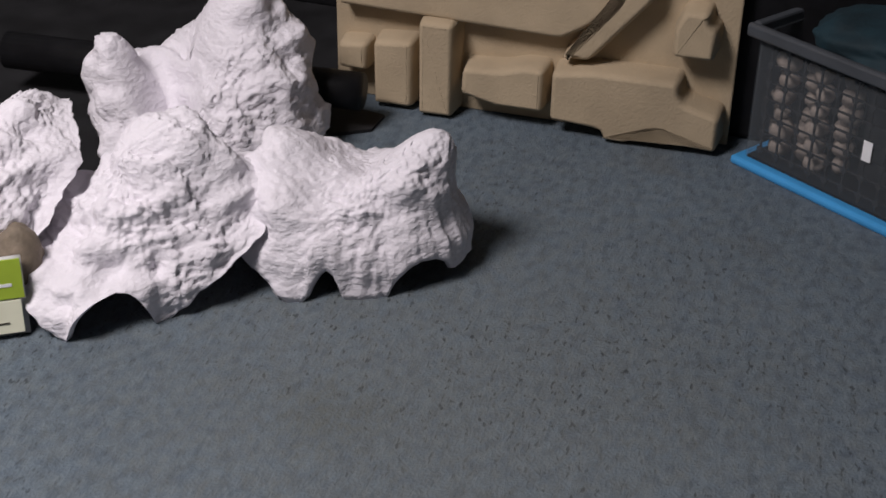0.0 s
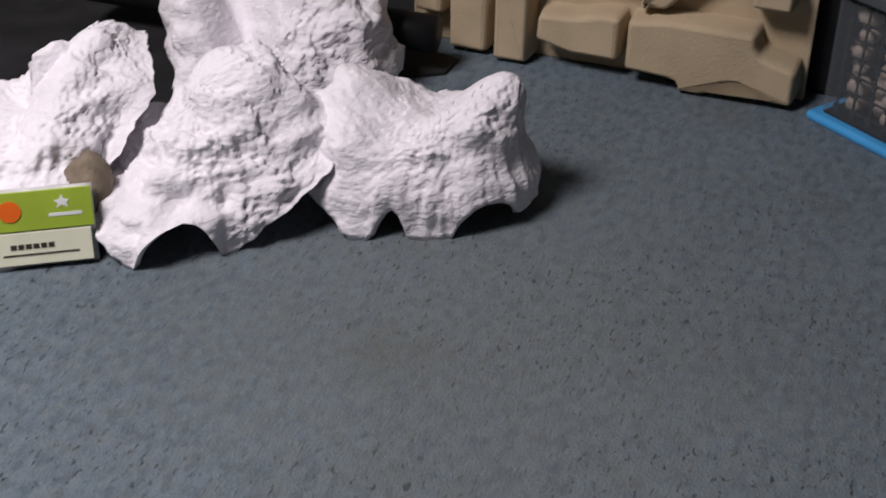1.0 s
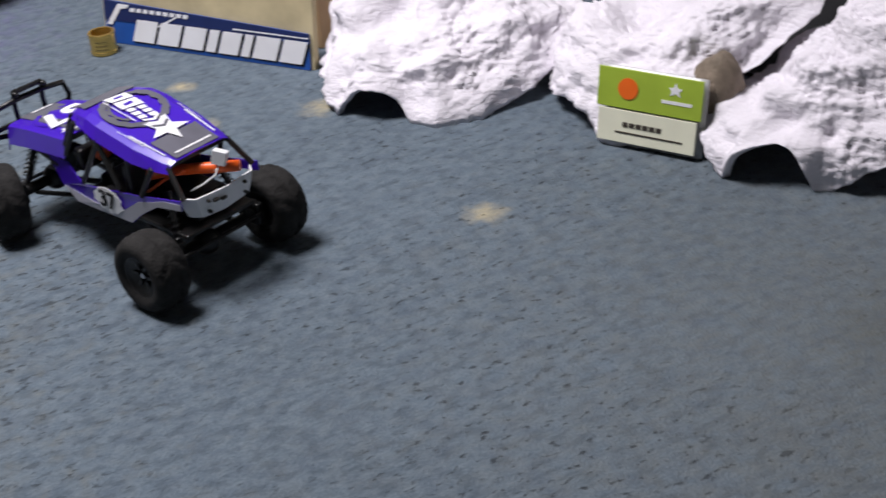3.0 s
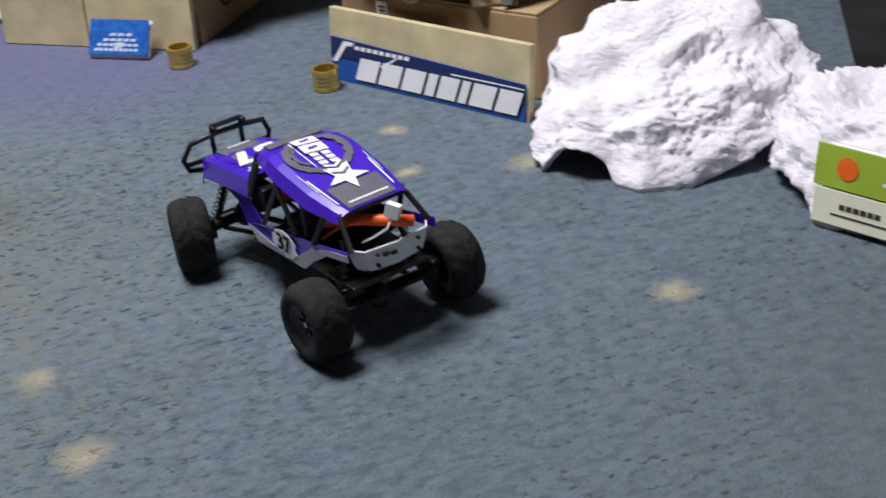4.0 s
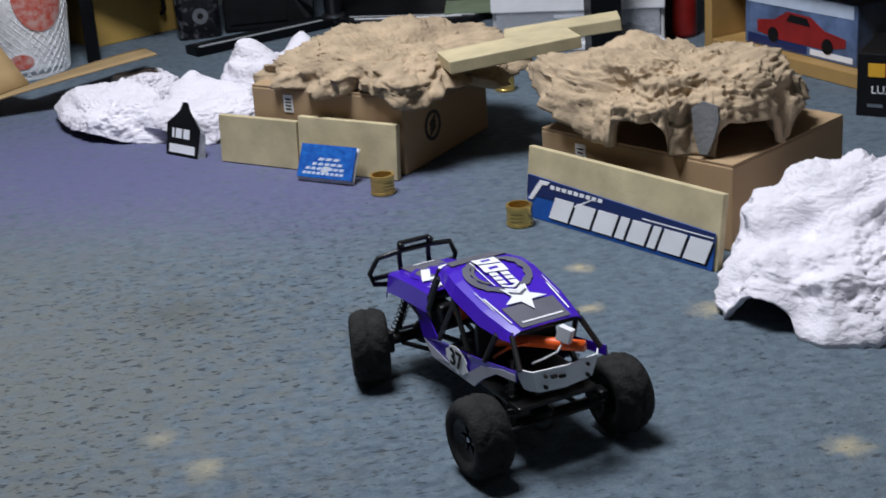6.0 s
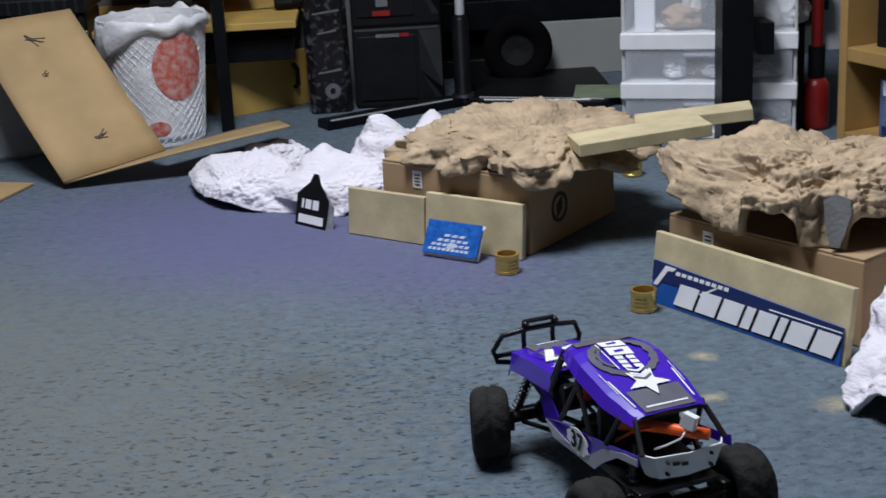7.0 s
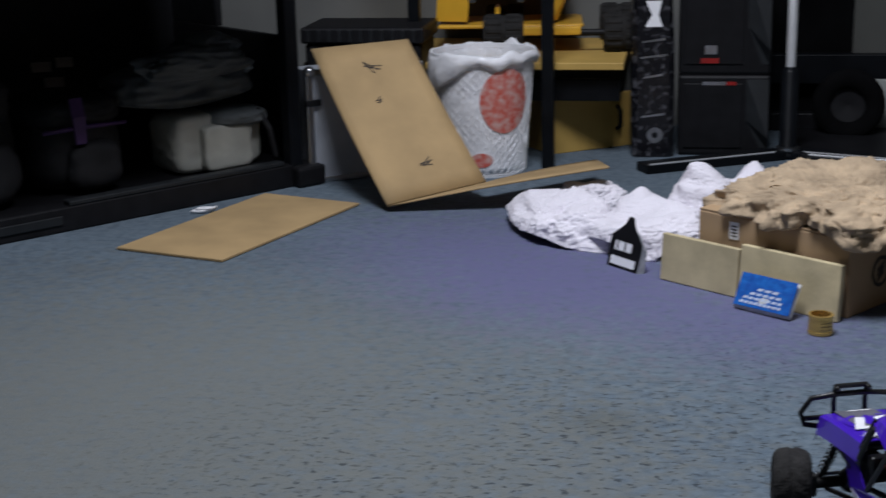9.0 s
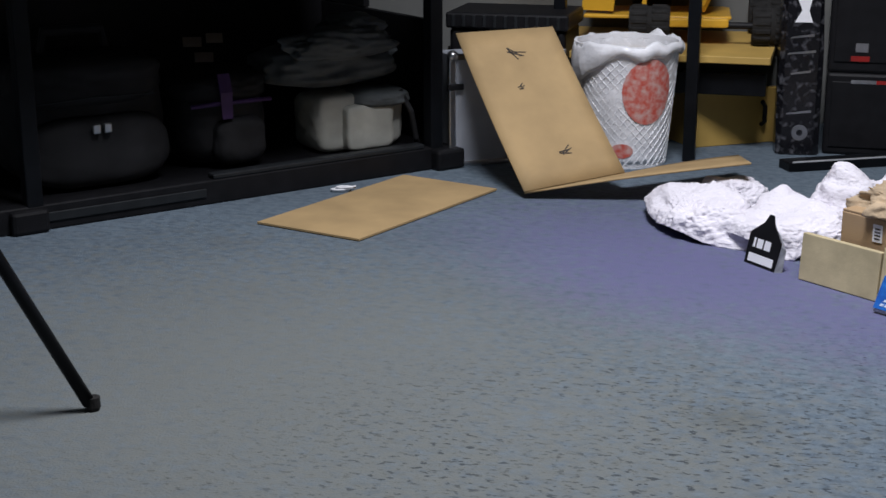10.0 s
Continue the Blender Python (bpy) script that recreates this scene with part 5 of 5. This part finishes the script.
    bmesh.ops.translate(bm, verts=bm.verts[:], vec=(0.032 + (k % 4) * 0.033 + random.uniform(-0.004, 0.004), 0.035 + (k % 2) * 0.02, 0.036 + (k // 4) * 0.027))
    part("stone", bm, STONE, cr, smooth=True)
part("label_card", box(0.2, 0.215, -0.0012, -0.0004, 0.09, 0.12), WHITE, cr, "white printed label")
TEAL = mat("teal_cloth", (0.008, 0.035, 0.05), 0.8, var=0.3, scale=14, bump=0.4, bscale=90)
part("cloth", soft(0.03, 0.38, 0.03, 0.26, 0.18, 0.25, 12.0, 0.12), TEAL, cr, "crumpled teal cloth on top", smooth=True)

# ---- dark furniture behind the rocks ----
# Flat black sheet lays the dark between and behind the rocks on the carpet
tagged(put(link("rubber_mat", plate([(1.545, 1.24), (1.6, 1.24), (1.622, 1.375), (2.3, 1.385), (2.3, 2.7), (1.28, 2.7), (0.98, 1.8), (1.1, 1.48), (1.3, 1.32), (1.5, 1.3)], 0.005, m=pose(0, 0, 0.006)), NYLON), CORNER), "thin black sheet standing in for shade behind the rocks", "mat")
so = empty("lounge_chair", CORNER @ pose(2.3, 1.8, 0), "black upholstered lounge chair behind the rocks", "chair")
part("seat", soft(-0.3, 0.4, -0.5, 0.6, 0.06, 0.36, 13.0, 0.04, 5.0), NYLON, so, smooth=True)
part("arm", soft(-0.36, 0.4, -0.62, -0.46, 0.04, 0.5, 14.0, 0.04, 4.0), NYLON, so, smooth=True)
part("arm", soft(-0.36, 0.4, 0.56, 0.72, 0.04, 0.5, 15.0, 0.04, 4.0), NYLON, so, smooth=True)
part("base", box(-0.3, 0.38, -0.55, 0.65, 0.0, 0.07, 0.01), BLACK, so)
tagged(put(link("cabinet", box(1.73, 2.3, -0.4, 1.12, 0.0, 1.1, 0.01), BLACK), CORNER), "plain black cabinet standing behind the tray and crate", "cabinet")
tb = empty("foam_roller", CORNER @ pose(1.5, 1.42, 0.0), "black foam tube with a capped end lying behind the rocks", "tube")
part("tube", rod([(-0.03, 0.42, 0.075), (0.0, 0.2, 0.07), (0.04, -0.1, 0.066), (0.046, -0.165, 0.066)], 0.03, 20), BLACK, tb, smooth=True)
part("support_block", box(-0.03, 0.06, 0.05, 0.2, 0.0, 0.045, 0.004), BLACK, tb)

# ---- toy rock buggy ----
car = empty("toy_car", pose(0.247, 1.55, 0, 0, 0, 109), "purple and grey toy rock buggy with large black tyres", "toy car")
BLACKM = mat("satin_black_composite", (0.012, 0.012, 0.012), 0.38, var=0.2, scale=60, bump=0.05)
WB, TRK, TR = 0.14, 0.088, 0.046


def buggy_wheel(x, y, steer):
    s = 1 if y > 0 else -1
    wheel = part("wheel", lathe([(0.0, -0.016), (0.02, -0.016), (0.0235, -0.019), (0.0245, -0.019), (0.0245, 0.019), (0.0235, 0.019), (0.02, 0.016), (0.008, 0.010), (0.0, 0.010)], 28), BLACKM, car, smooth=False)
    wheel.matrix_local = pose(x, y, TR, 0, 0, steer) @ pose(0, 0, 0, -90 * s)
    bm7 = lathe([(0.0235, -0.0185), (0.027, -0.0215), (0.033, -0.0228), (0.0385, -0.0212), (0.0422, -0.0172), (0.0443, -0.0125), (0.0452, -0.008), (0.0458, -0.0035), (0.0458, -0.0028), (0.0458, 0.0028), (0.0458, 0.0035), (0.0452, 0.008), (0.0443, 0.0125), (0.0422, 0.0172), (0.0385, 0.0212), (0.033, 0.0228), (0.027, 0.0215), (0.0235, 0.0185)], 96)
    for f in bm7.faces:
        f.smooth = True
    for v in bm7.verts:
        r = math.hypot(v.co.x, v.co.y)
        if r > 0.041:
            turn = math.atan2(v.co.y, v.co.x) * 16 / math.pi + abs(v.co.z) * 130
            lift = 1 - 0.035 * (int(turn % 2) if abs(v.co.z) > 0.003 else 1)
            v.co.x, v.co.y = v.co.x * lift, v.co.y * lift
    part("tyre", bm7, RUBBER, wheel, "black knobbly rubber tyre")
    part("hub_nut", lathe([(0, 0.0102), (0.004, 0.0102), (0.0036, 0.0145), (0, 0.0145)], 6), STEEL, wheel, "steel hub nut")
    for k in range(6):
        g = 2 * math.pi * k / 6
        part("spoke", box(0.007, 0.022, -0.0022, 0.0022, 0.009, 0.0145, 0.0008, m=pose(0, 0, 0, 0, 0, math.degrees(g))), BLACKM, wheel)
    return wheel


for x, y, st_ in ((WB, TRK, -20), (WB, -TRK, -20), (-WB, TRK, 0), (-WB, -TRK, 0)):
    buggy_wheel(x, y, st_)

# Axles, links, shock absorbers, belly
for x in (WB, -WB):
    ax_ = part("axle", rod([(x, -0.07, TR), (x, 0.07, TR)], 0.007, 12), BLACKM, car)
    bm = bmesh.new()
    bmesh.ops.create_icosphere(bm, subdivisions=3, radius=0.016)
    bmesh.ops.translate(bm, verts=bm.verts[:], vec=(x, 0.012, TR))
    part("differential", bm, BLACKM, ax_, smooth=True)
    for s in (1, -1):
        part("knuckle", box(x - 0.01, x + 0.01, s * 0.064 - 0.006, s * 0.064 + 0.006, TR - 0.014, TR + 0.014, 0.003), BLACKM, ax_)
        i = 1 if x > 0 else -1
        part("lower_link", rod([(x - i * 0.004, s * 0.045, TR - 0.006), (x - i * 0.1, s * 0.022, TR + 0.006)], 0.003, 8), BLACKM, car)
        part("upper_link", rod([(x, s * 0.018, TR + 0.016), (x - i * 0.08, s * 0.028, TR + 0.026)], 0.0025, 8), BLACKM, car)
        shock = part("shock_absorber", rod([(x + i * 0.004, s * 0.05, TR + 0.004), (x - i * 0.018, s * 0.036, TR + 0.068)], 0.0035, 10), BLACKM, car)
        a, b = Vector((x + i * 0.003, s * 0.0495, TR + 0.012)), Vector((x - i * 0.014, s * 0.0385, TR + 0.056))
        side = (b - a).normalized().orthogonal().normalized()
        oth = (b - a).normalized().cross(side)
        part("spring", rod([a.lerp(b, k / 60) + 0.0062 * (math.cos(k * 0.75) * side + math.sin(k * 0.75) * oth) for k in range(61)], 0.0009, 5), BLACKM, shock, "thin dark coil spring")
    part("tie_rod", rod([(x + (0.014 if x > 0 else -0.014), -0.06, TR + 0.004), (x + (0.014 if x > 0 else -0.014), 0.06, TR + 0.004)], 0.0024, 8), STEEL if x > 0 else BLACKM, ax_)
part("belly_plate", box(-0.055, 0.05, -0.03, 0.03, 0.05, 0.056, 0.002), BLACKM, car)
part("gearbox", box(-0.02, 0.03, -0.02, 0.022, 0.056, 0.086, 0.005), BLACKM, car)
part("motor", rod([(-0.03, -0.03, 0.078), (-0.03, 0.02, 0.078)], 0.014, 20), BLACKM, car, "black motor can", smooth=True)
for x0, x1 in ((0.03, WB - 0.01), (-0.03, -WB + 0.01)):
    part("drive_shaft", rod([(x0, 0.0, 0.062), (x1, 0.012, TR + 0.002)], 0.0035, 10), BLACKM, car)

# Bonnet: raised centre, folded edges
hood = part("bonnet", loft([[(x, -w - 0.004, z - 0.024), (x, -w, z - 0.002), (x, -w * 0.86, z), (x, 0, z + 0.0015), (x, w * 0.86, z), (x, w, z - 0.002), (x, w + 0.004, z - 0.024)]
                            for x, w, z in ((0.036, 0.053, 0.142), (0.08, 0.05, 0.1365), (0.125, 0.047, 0.13), (0.166, 0.044, 0.122), (0.172, 0.043, 0.112))], 0.0015), PURPLE, car)
HZ = lambda x: 0.142 - (x - 0.036) * 0.150


def on_hood(pts, lift):
    bm8 = bmesh.new()
    for s, n in ((0.0005, 0), ):
        vs = [bm8.verts.new((x, y, HZ(x) + 0.0022 + lift)) for x, y in pts]
        lo = [bm8.verts.new((x, y, HZ(x) + 0.0015 + lift)) for x, y in pts]
        f = bm8.faces.new(vs)
        for i in range(len(vs)):
            bm8.faces.new((vs[i], lo[i], lo[(i + 1) % len(vs)], vs[(i + 1) % len(vs)]))
    bmesh.ops.recalc_face_normals(bm8, faces=bm8.faces[:])
    return bm8


part("grey_stripe", on_hood([(0.037, -0.03), (0.166, -0.022), (0.166, 0.026), (0.037, 0.032)], 0.0), GREY, hood, "matt grey centre stripe")


def swirl(cx, cy, r, a0, a1, wide, place, lift, name, parent, material, label):
    outer = [(cx + (r + wide / 2 * (1 + 0.5 * math.sin(k * 2.3))) * math.cos(a0 + (a1 - a0) * k / 22), cy + (r + wide / 2) * math.sin(a0 + (a1 - a0) * k / 22)) for k in range(23)]
    inner = [(cx + (r - wide / 2) * math.cos(a0 + (a1 - a0) * k / 22), cy + (r - wide / 2 * (1 + 0.4 * math.sin(k * 1.7))) * math.sin(a0 + (a1 - a0) * k / 22)) for k in range(23)]
    bm9 = bmesh.new()
    tops = [[bm9.verts.new((x, y, place(x, y) + lift)) for x, y in (inner[k], outer[k])] for k in range(23)]
    lows = [[bm9.verts.new((x, y, place(x, y) + lift - 0.0004)) for x, y in (inner[k], outer[k])] for k in range(23)]
    for k in range(22):
        bm9.faces.new((tops[k][0], tops[k][1], tops[k + 1][1], tops[k + 1][0]))
        bm9.faces.new((tops[k][1], lows[k][1], lows[k + 1][1], tops[k + 1][1]))
        bm9.faces.new((lows[k][0], tops[k][0], tops[k + 1][0], lows[k + 1][0]))
    bmesh.ops.recalc_face_normals(bm9, faces=bm9.faces[:])
    return part(name, bm9, material, parent, label)


hz = lambda x, y: HZ(x) + 0.0015
swirl(0.105, 0.0, 0.036, 0.4, 2.9, 0.006, hz, 0.0009, "purple_swirl", hood, PURPLE, "purple graphic swirl")
swirl(0.105, 0.0, 0.036, 3.5, 5.9, 0.006, hz, 0.0009, "purple_swirl", hood, PURPLE, "purple graphic swirl")
HT = pose(0, 0, 0, 0, math.degrees(math.atan(0.150)), 0)
part("race_number", words("37", 0.068, Matrix.Translation((0.104, 0.004, HZ(0.104) + 0.0032)) @ HT @ pose(0, 0, 0, 0, 0, 90)  , bold=0.0022), WHITE, hood, "white race number 37")
star = lambda cx, cy, r, turn: [(cx + (r if k % 2 == 0 else r * 0.42) * math.cos(turn + math.pi * k / 5), cy + (r if k % 2 == 0 else r * 0.42) * math.sin(turn + math.pi * k / 5)) for k in range(10)]
part("star", on_hood(star(0.05, 0.034, 0.0125, 0.3), 0.0012), WHITE, hood, "white star")
for k in range(4):
    part("logo_bar", on_hood([(0.05 + k * 0.004, 0.004), (0.0525 + k * 0.004, 0.004), (0.0525 + k * 0.004, 0.022), (0.05 + k * 0.004, 0.022)], 0.0012), WHITE, hood)
part("pin_stripe", on_hood([(0.158, -0.017), (0.161, -0.017), (0.161, 0.012), (0.158, 0.012)], 0.001), WHITE, hood, "white pin stripe")

# Roof
RZ = lambda x: 0.180 - 0.20 * (-0.015 - x) if x < -0.015 else 0.180 - 3.2 * (x + 0.015) ** 2
roof = part("roof", loft([[(x, -w - 0.006, RZ(x) - d), (x, -w, RZ(x) - 0.003), (x, -w * 0.8, RZ(x)), (x, 0, RZ(x) + 0.001), (x, w * 0.8, RZ(x)), (x, w, RZ(x) - 0.003), (x, w + 0.006, RZ(x) - d)]
                          for x, w, d in ((0.034, 0.034, 0.005), (0.024, 0.038, 0.008), (0.012, 0.043, 0.012), (-0.008, 0.047, 0.016), (-0.03, 0.05, 0.018), (-0.09, 0.049, 0.018), (-0.125, 0.044, 0.014), (-0.142, 0.041, 0.01))], 0.0015), PURPLE, car)
rz = lambda x, y: RZ(x) + 0.001


def on_roof(pts, lift, steps=1):
    bm8 = bmesh.new()
    vs = [bm8.verts.new((x, y, RZ(x) + 0.0016 + lift)) for x, y in pts]
    f = bm8.faces.new(vs)
    bmesh.ops.recalc_face_normals(bm8, faces=bm8.faces[:])
    if bm8.faces[:][0].normal.z < 0:
        bmesh.ops.reverse_faces(bm8, faces=bm8.faces[:])
    bmesh.ops.solidify(bm8, geom=bm8.faces[:], thickness=0.0003)
    return bm8


for x0, x1, w0, w1, n in ((0.032, 0.006, 0.03, 0.036, 5), (-0.1, -0.14, 0.032, 0.03, 3)):
    for k in range(n):
        a, b = x0 + (x1 - x0) * k / n, x0 + (x1 - x0) * (k + 1) / n
        wa, wb = w0 + (w1 - w0) * k / n, w0 + (w1 - w0) * (k + 1) / n
        part("grey_stripe", on_roof([(a, -wa), (b, -wb), (b, wb), (a, wa)], 0.0), GREY, roof, "matt grey roof stripe")
swirl(-0.036, 0.0, 0.0345, 0.1, 2.98, 0.009, rz, 0.0012, "grey_swirl", roof, GREY, "grey graphic swirl")
swirl(-0.036, 0.0, 0.0345, 3.3, 6.15, 0.009, rz, 0.0012, "grey_swirl", roof, GREY, "grey graphic swirl")
swirl(-0.034, 0.004, 0.023, 0.6, 2.5, 0.004, rz, 0.0012, "grey_swirl", roof, GREY, "thin grey graphic arc")
part("star", on_roof(star(-0.09, 0.0, 0.0265, math.pi), 0.0018), WHITE, roof, "large white star")
# Plain slanted shapes of the roof graphic: bars with slits, then three arrow bands
for a, wide in ((-0.002, 0.0155), (-0.02, 0.0155), (-0.038, 0.0065), (-0.047, 0.0065), (-0.056, 0.0065)):
    w = 0.0135 if wide > 0.01 else 0.011
    lean = 0.0025
    for s0, s1 in ((-w, -0.002), (0.002, w)) if wide < 0.01 else ((-w, w),):
        part("logo_bar", on_roof([(a + lean * s0 / w, s0), (a - wide + lean * s0 / w, s0), (a - wide + lean * s1 / w, s1), (a + lean * s1 / w, s1)], 0.0022), WHITE, roof, "white slanted logo bar")
    if wide > 0.01:
        part("logo_slit", on_roof([(a - wide * 0.36, -0.005), (a - wide * 0.64, -0.005), (a - wide * 0.64, 0.006), (a - wide * 0.36, 0.006)], 0.0026), PURPLE, roof)
for k in range(3):
    a = -0.062 - k * 0.008
    part("logo_arrow", on_roof([(a, -0.0105), (a - 0.004, -0.0105), (a - 0.0105, 0.0), (a - 0.004, 0.0105), (a, 0.0105), (a - 0.0065, 0.0)], 0.0024), WHITE if k < 2 else GREY, roof, "arrow-shaped band")
part("logo_edge", on_roof([(-0.004, 0.0165), (-0.06, 0.0165), (-0.06, 0.0178), (-0.004, 0.0178)], 0.002), WHITE, roof)
for s in (-1, 1):
    part("pin_stripe", on_roof([(-0.075, s * 0.0385), (-0.128, s * 0.0345), (-0.128, s * 0.0362), (-0.075, s * 0.0405)], 0.0), WHITE, roof, "white pin stripe")
    part("pin_stripe", on_roof([(-0.06, s * 0.0425), (-0.1, s * 0.0405), (-0.1, s * 0.0412), (-0.06, s * 0.0432)], 0.0), WHITE, roof, "white pin stripe")
part("pin_stripe", on_roof([(-0.131, -0.025), (-0.1335, -0.025), (-0.1335, 0.025), (-0.131, 0.025)], 0.0008), WHITE, roof, "white pin stripe")

# Side panels, tail
LILAC = mat("grey_lilac_panel", (0.42, 0.42, 0.48), 0.3, var=0.06, scale=20, bump=0.0)
for s in (1, -1):

    def side_plate(pts, thick, lift):
        bm8 = bmesh.new()
        plate(pts, thick, bm=bm8)
        for v in bm8.verts:
            x, z, d = v.co
            v.co = Vector((x, s * (0.056 + lift + d - 0.10 * max(0, x - 0.02)), z))
        bmesh.ops.recalc_face_normals(bm8, faces=bm8.faces[:])
        return bm8

    panel = part("side_panel", side_plate([(0.085, 0.112), (0.036, 0.112), (0.012, 0.092), (-0.03, 0.098), (-0.09, 0.108), (-0.168, 0.124), (-0.168, 0.112), (-0.125, 0.104), (-0.095, 0.086), (-0.072, 0.068), (0.03, 0.064), (0.06, 0.078)], 0.0015, 0.0), PURPLE, car)
    part("lower_stripe", side_plate([(0.055, 0.078), (-0.01, 0.074), (-0.06, 0.08), (-0.09, 0.1), (-0.14, 0.1155), (-0.168, 0.12), (-0.168, 0.1125), (-0.125, 0.1045), (-0.095, 0.0865), (-0.072, 0.0685), (0.03, 0.0645)], 0.0006, 0.0008), LILAC, panel, "pale grey lower stripe")
    part("number_disc", side_plate([(-0.035 + (0.025 + 0.003 * math.sin(k * 2.4)) * math.cos(k * math.pi / 10), 0.086 + (0.0158 + 0.0015 * math.sin(k * 3.1)) * math.sin(k * math.pi / 10)) for k in range(20)], 0.0006, 0.0016), WHITE, panel, "white number disc")
    num = words("37", 0.029, pose(0, 0, 0), deep=0.0003, bold=0.0006)
    for v in num.verts:
        x, y, d = v.co
        v.co = Vector((-0.035 - s * x, s * (0.0588 + d), 0.0862 + y))
    part("race_number", num, BLACK, panel, "black race number 37")
    # Cage tubes
    for pts in ([(0.036, s * 0.052, 0.134), (0.028, s * 0.04, RZ(0.028) - 0.004)], [(0.036, s * 0.054, 0.122), (0.012, s * 0.05, RZ(0.012) - 0.01)], [(-0.03, s * 0.054, RZ(-0.03) - 0.018), (-0.062, s * 0.056, 0.108)],
                [(-0.138, s * 0.042, RZ(-0.138) - 0.006), (-0.166, s * 0.05, 0.122)], [(-0.12, s * 0.05, RZ(-0.12) - 0.012), (-0.1, s * 0.056, 0.11)],
                [(0.012, s * 0.054, 0.094), (-0.03, s * 0.05, 0.158)], [(0.16, s * 0.04, 0.112), (0.06, s * 0.05, 0.1)], [(0.085, s * 0.05, 0.112), (0.05, s * 0.035, 0.06)]):
        part("cage_tube", rod(pts, 0.0032, 8), BLACKM, car)
    part("seat", box(-0.045, -0.005, s * 0.024 - 0.016, s * 0.024 + 0.016, 0.075, 0.088, 0.005), BLACKM, car)
    part("seat_back", box(-0.056, -0.046, s * 0.024 - 0.016, s * 0.024 + 0.016, 0.078, 0.128, 0.004), BLACKM, car)
part("tail_panel", loft([[(-0.16, -w - 0.001, z), (-0.171 - b, -w * 0.8, z - 0.001), (-0.174 - b, 0, z - 0.002), (-0.171 - b, w * 0.8, z - 0.001), (-0.16, w + 0.001, z)] for z, w, b in ((0.093, 0.036, -0.003), (0.097, 0.042, 0.001), (0.11, 0.047, 0.003), (0.122, 0.05, 0.004))], 0.0015), WHITE, car, "white tail panel")
for y, z, w in ((-0.026, 0.114, 0.0014), (-0.026, 0.101, 0.0014), (0.026, 0.101, 0.0014), (0.006, 0.109, 0.0035), (0.016, 0.111, 0.0035), (0.026, 0.114, 0.0014)):
    part("tail_mark", box(-0.1795, -0.174, y - w, y + w, z - 0.0014, z + 0.0014), INK, car, "small dark mark or screw")
part("cage_tube", rod([(-0.138, -0.042, RZ(-0.138) - 0.005), (-0.138, 0.042, RZ(-0.138) - 0.005)], 0.0028, 8), BLACKM, car)
part("dashboard", box(0.02, 0.034, -0.046, 0.046, 0.1, 0.128, 0.004), BLACKM, car)
part("interior_tray", box(-0.16, 0.03, -0.05, 0.05, 0.07, 0.075, 0.002), BLACKM, car)
part("firewall", box(-0.075, -0.07, -0.05, 0.05, 0.075, 0.15, 0.002), BLACKM, car)
part("orange_knob", rod([(-0.004, 0.026, 0.124), (0.004, 0.026, 0.129)], 0.0125, 20), ORANGE, car, "orange round fitting", smooth=True)
part("battery_lead", rod([(-0.09, 0.034, 0.124), (-0.11, 0.024, 0.13), (-0.135, 0.008, 0.133), (-0.16, -0.01, 0.134), (-0.178, -0.022, 0.136)], 0.0064, 12), ORANGE, car, "orange shrink-wrapped battery lead", smooth=True)
part("wire", rod([(-0.08, 0.034, 0.1), (-0.1, 0.042, 0.112), (-0.12, 0.036, 0.128), (-0.135, 0.02, 0.135)], 0.0018, 8), ORANGE, car, "thin red wire", smooth=True)
part("wire", rod([(-0.166, -0.004, 0.142), (-0.17, 0.006, 0.134), (-0.162, 0.018, 0.126), (-0.15, 0.026, 0.118)], 0.001, 8), WHITE, car, "thin white wire", smooth=True)
plug = part("plug", box(-0.008, 0.008, -0.005, 0.005, 0.0, 0.016, 0.0008, m=pose(-0.166, -0.004, 0.142, 8, -14, 30)), WHITE, car, "white battery plug")
for k in range(3):
    part("plug_slot", box(-0.0045 + k * 0.0034, -0.0025 + k * 0.0034, -0.0056, -0.005, 0.003, 0.012, m=pose(-0.166, -0.004, 0.142, 8, -14, 30)), INK, plug)
part("battery", box(-0.15, -0.08, -0.024, 0.024, 0.076, 0.105, 0.004), BLACKM, car)

# Tubular front bumper with two loops
bmp = part("bumper", rod([(0.178, -0.03, 0.1), (0.186, -0.055, 0.103), (0.186, -0.06, 0.118), (0.18, -0.05, 0.138), (0.178, -0.02, 0.142), (0.178, 0.02, 0.142), (0.18, 0.05, 0.138), (0.186, 0.06, 0.118), (0.186, 0.055, 0.103), (0.178, 0.03, 0.1)], 0.0034, 10), BLACKM, car, smooth=True)
for y in (-0.02, 0.02):
    part("bumper_loop", rod([(0.178, y, 0.098), (0.182, y, 0.13), (0.178, y, 0.152), (0.17, y, 0.15)], 0.0032, 10), BLACKM, bmp, smooth=True)
part("bumper_bar", rod([(0.178, -0.02, 0.152), (0.178, 0.02, 0.152)], 0.0032, 10), BLACKM, bmp)
part("bumper_bar", rod([(0.182, -0.056, 0.112), (0.182, 0.056, 0.112)], 0.0032, 10), BLACKM, bmp)
for s in (-0.03, 0.03):
    part("bumper_mount", rod([(0.178, s, 0.1), (0.14, s * 0.8, 0.088)], 0.004, 10), BLACKM, bmp)
part("front_plate", box(0.12, 0.165, -0.03, 0.03, 0.09, 0.098, 0.002), BLACKM, car)
part("servo", box(0.1, 0.135, -0.012, 0.02, 0.064, 0.09, 0.003), BLACKM, car)
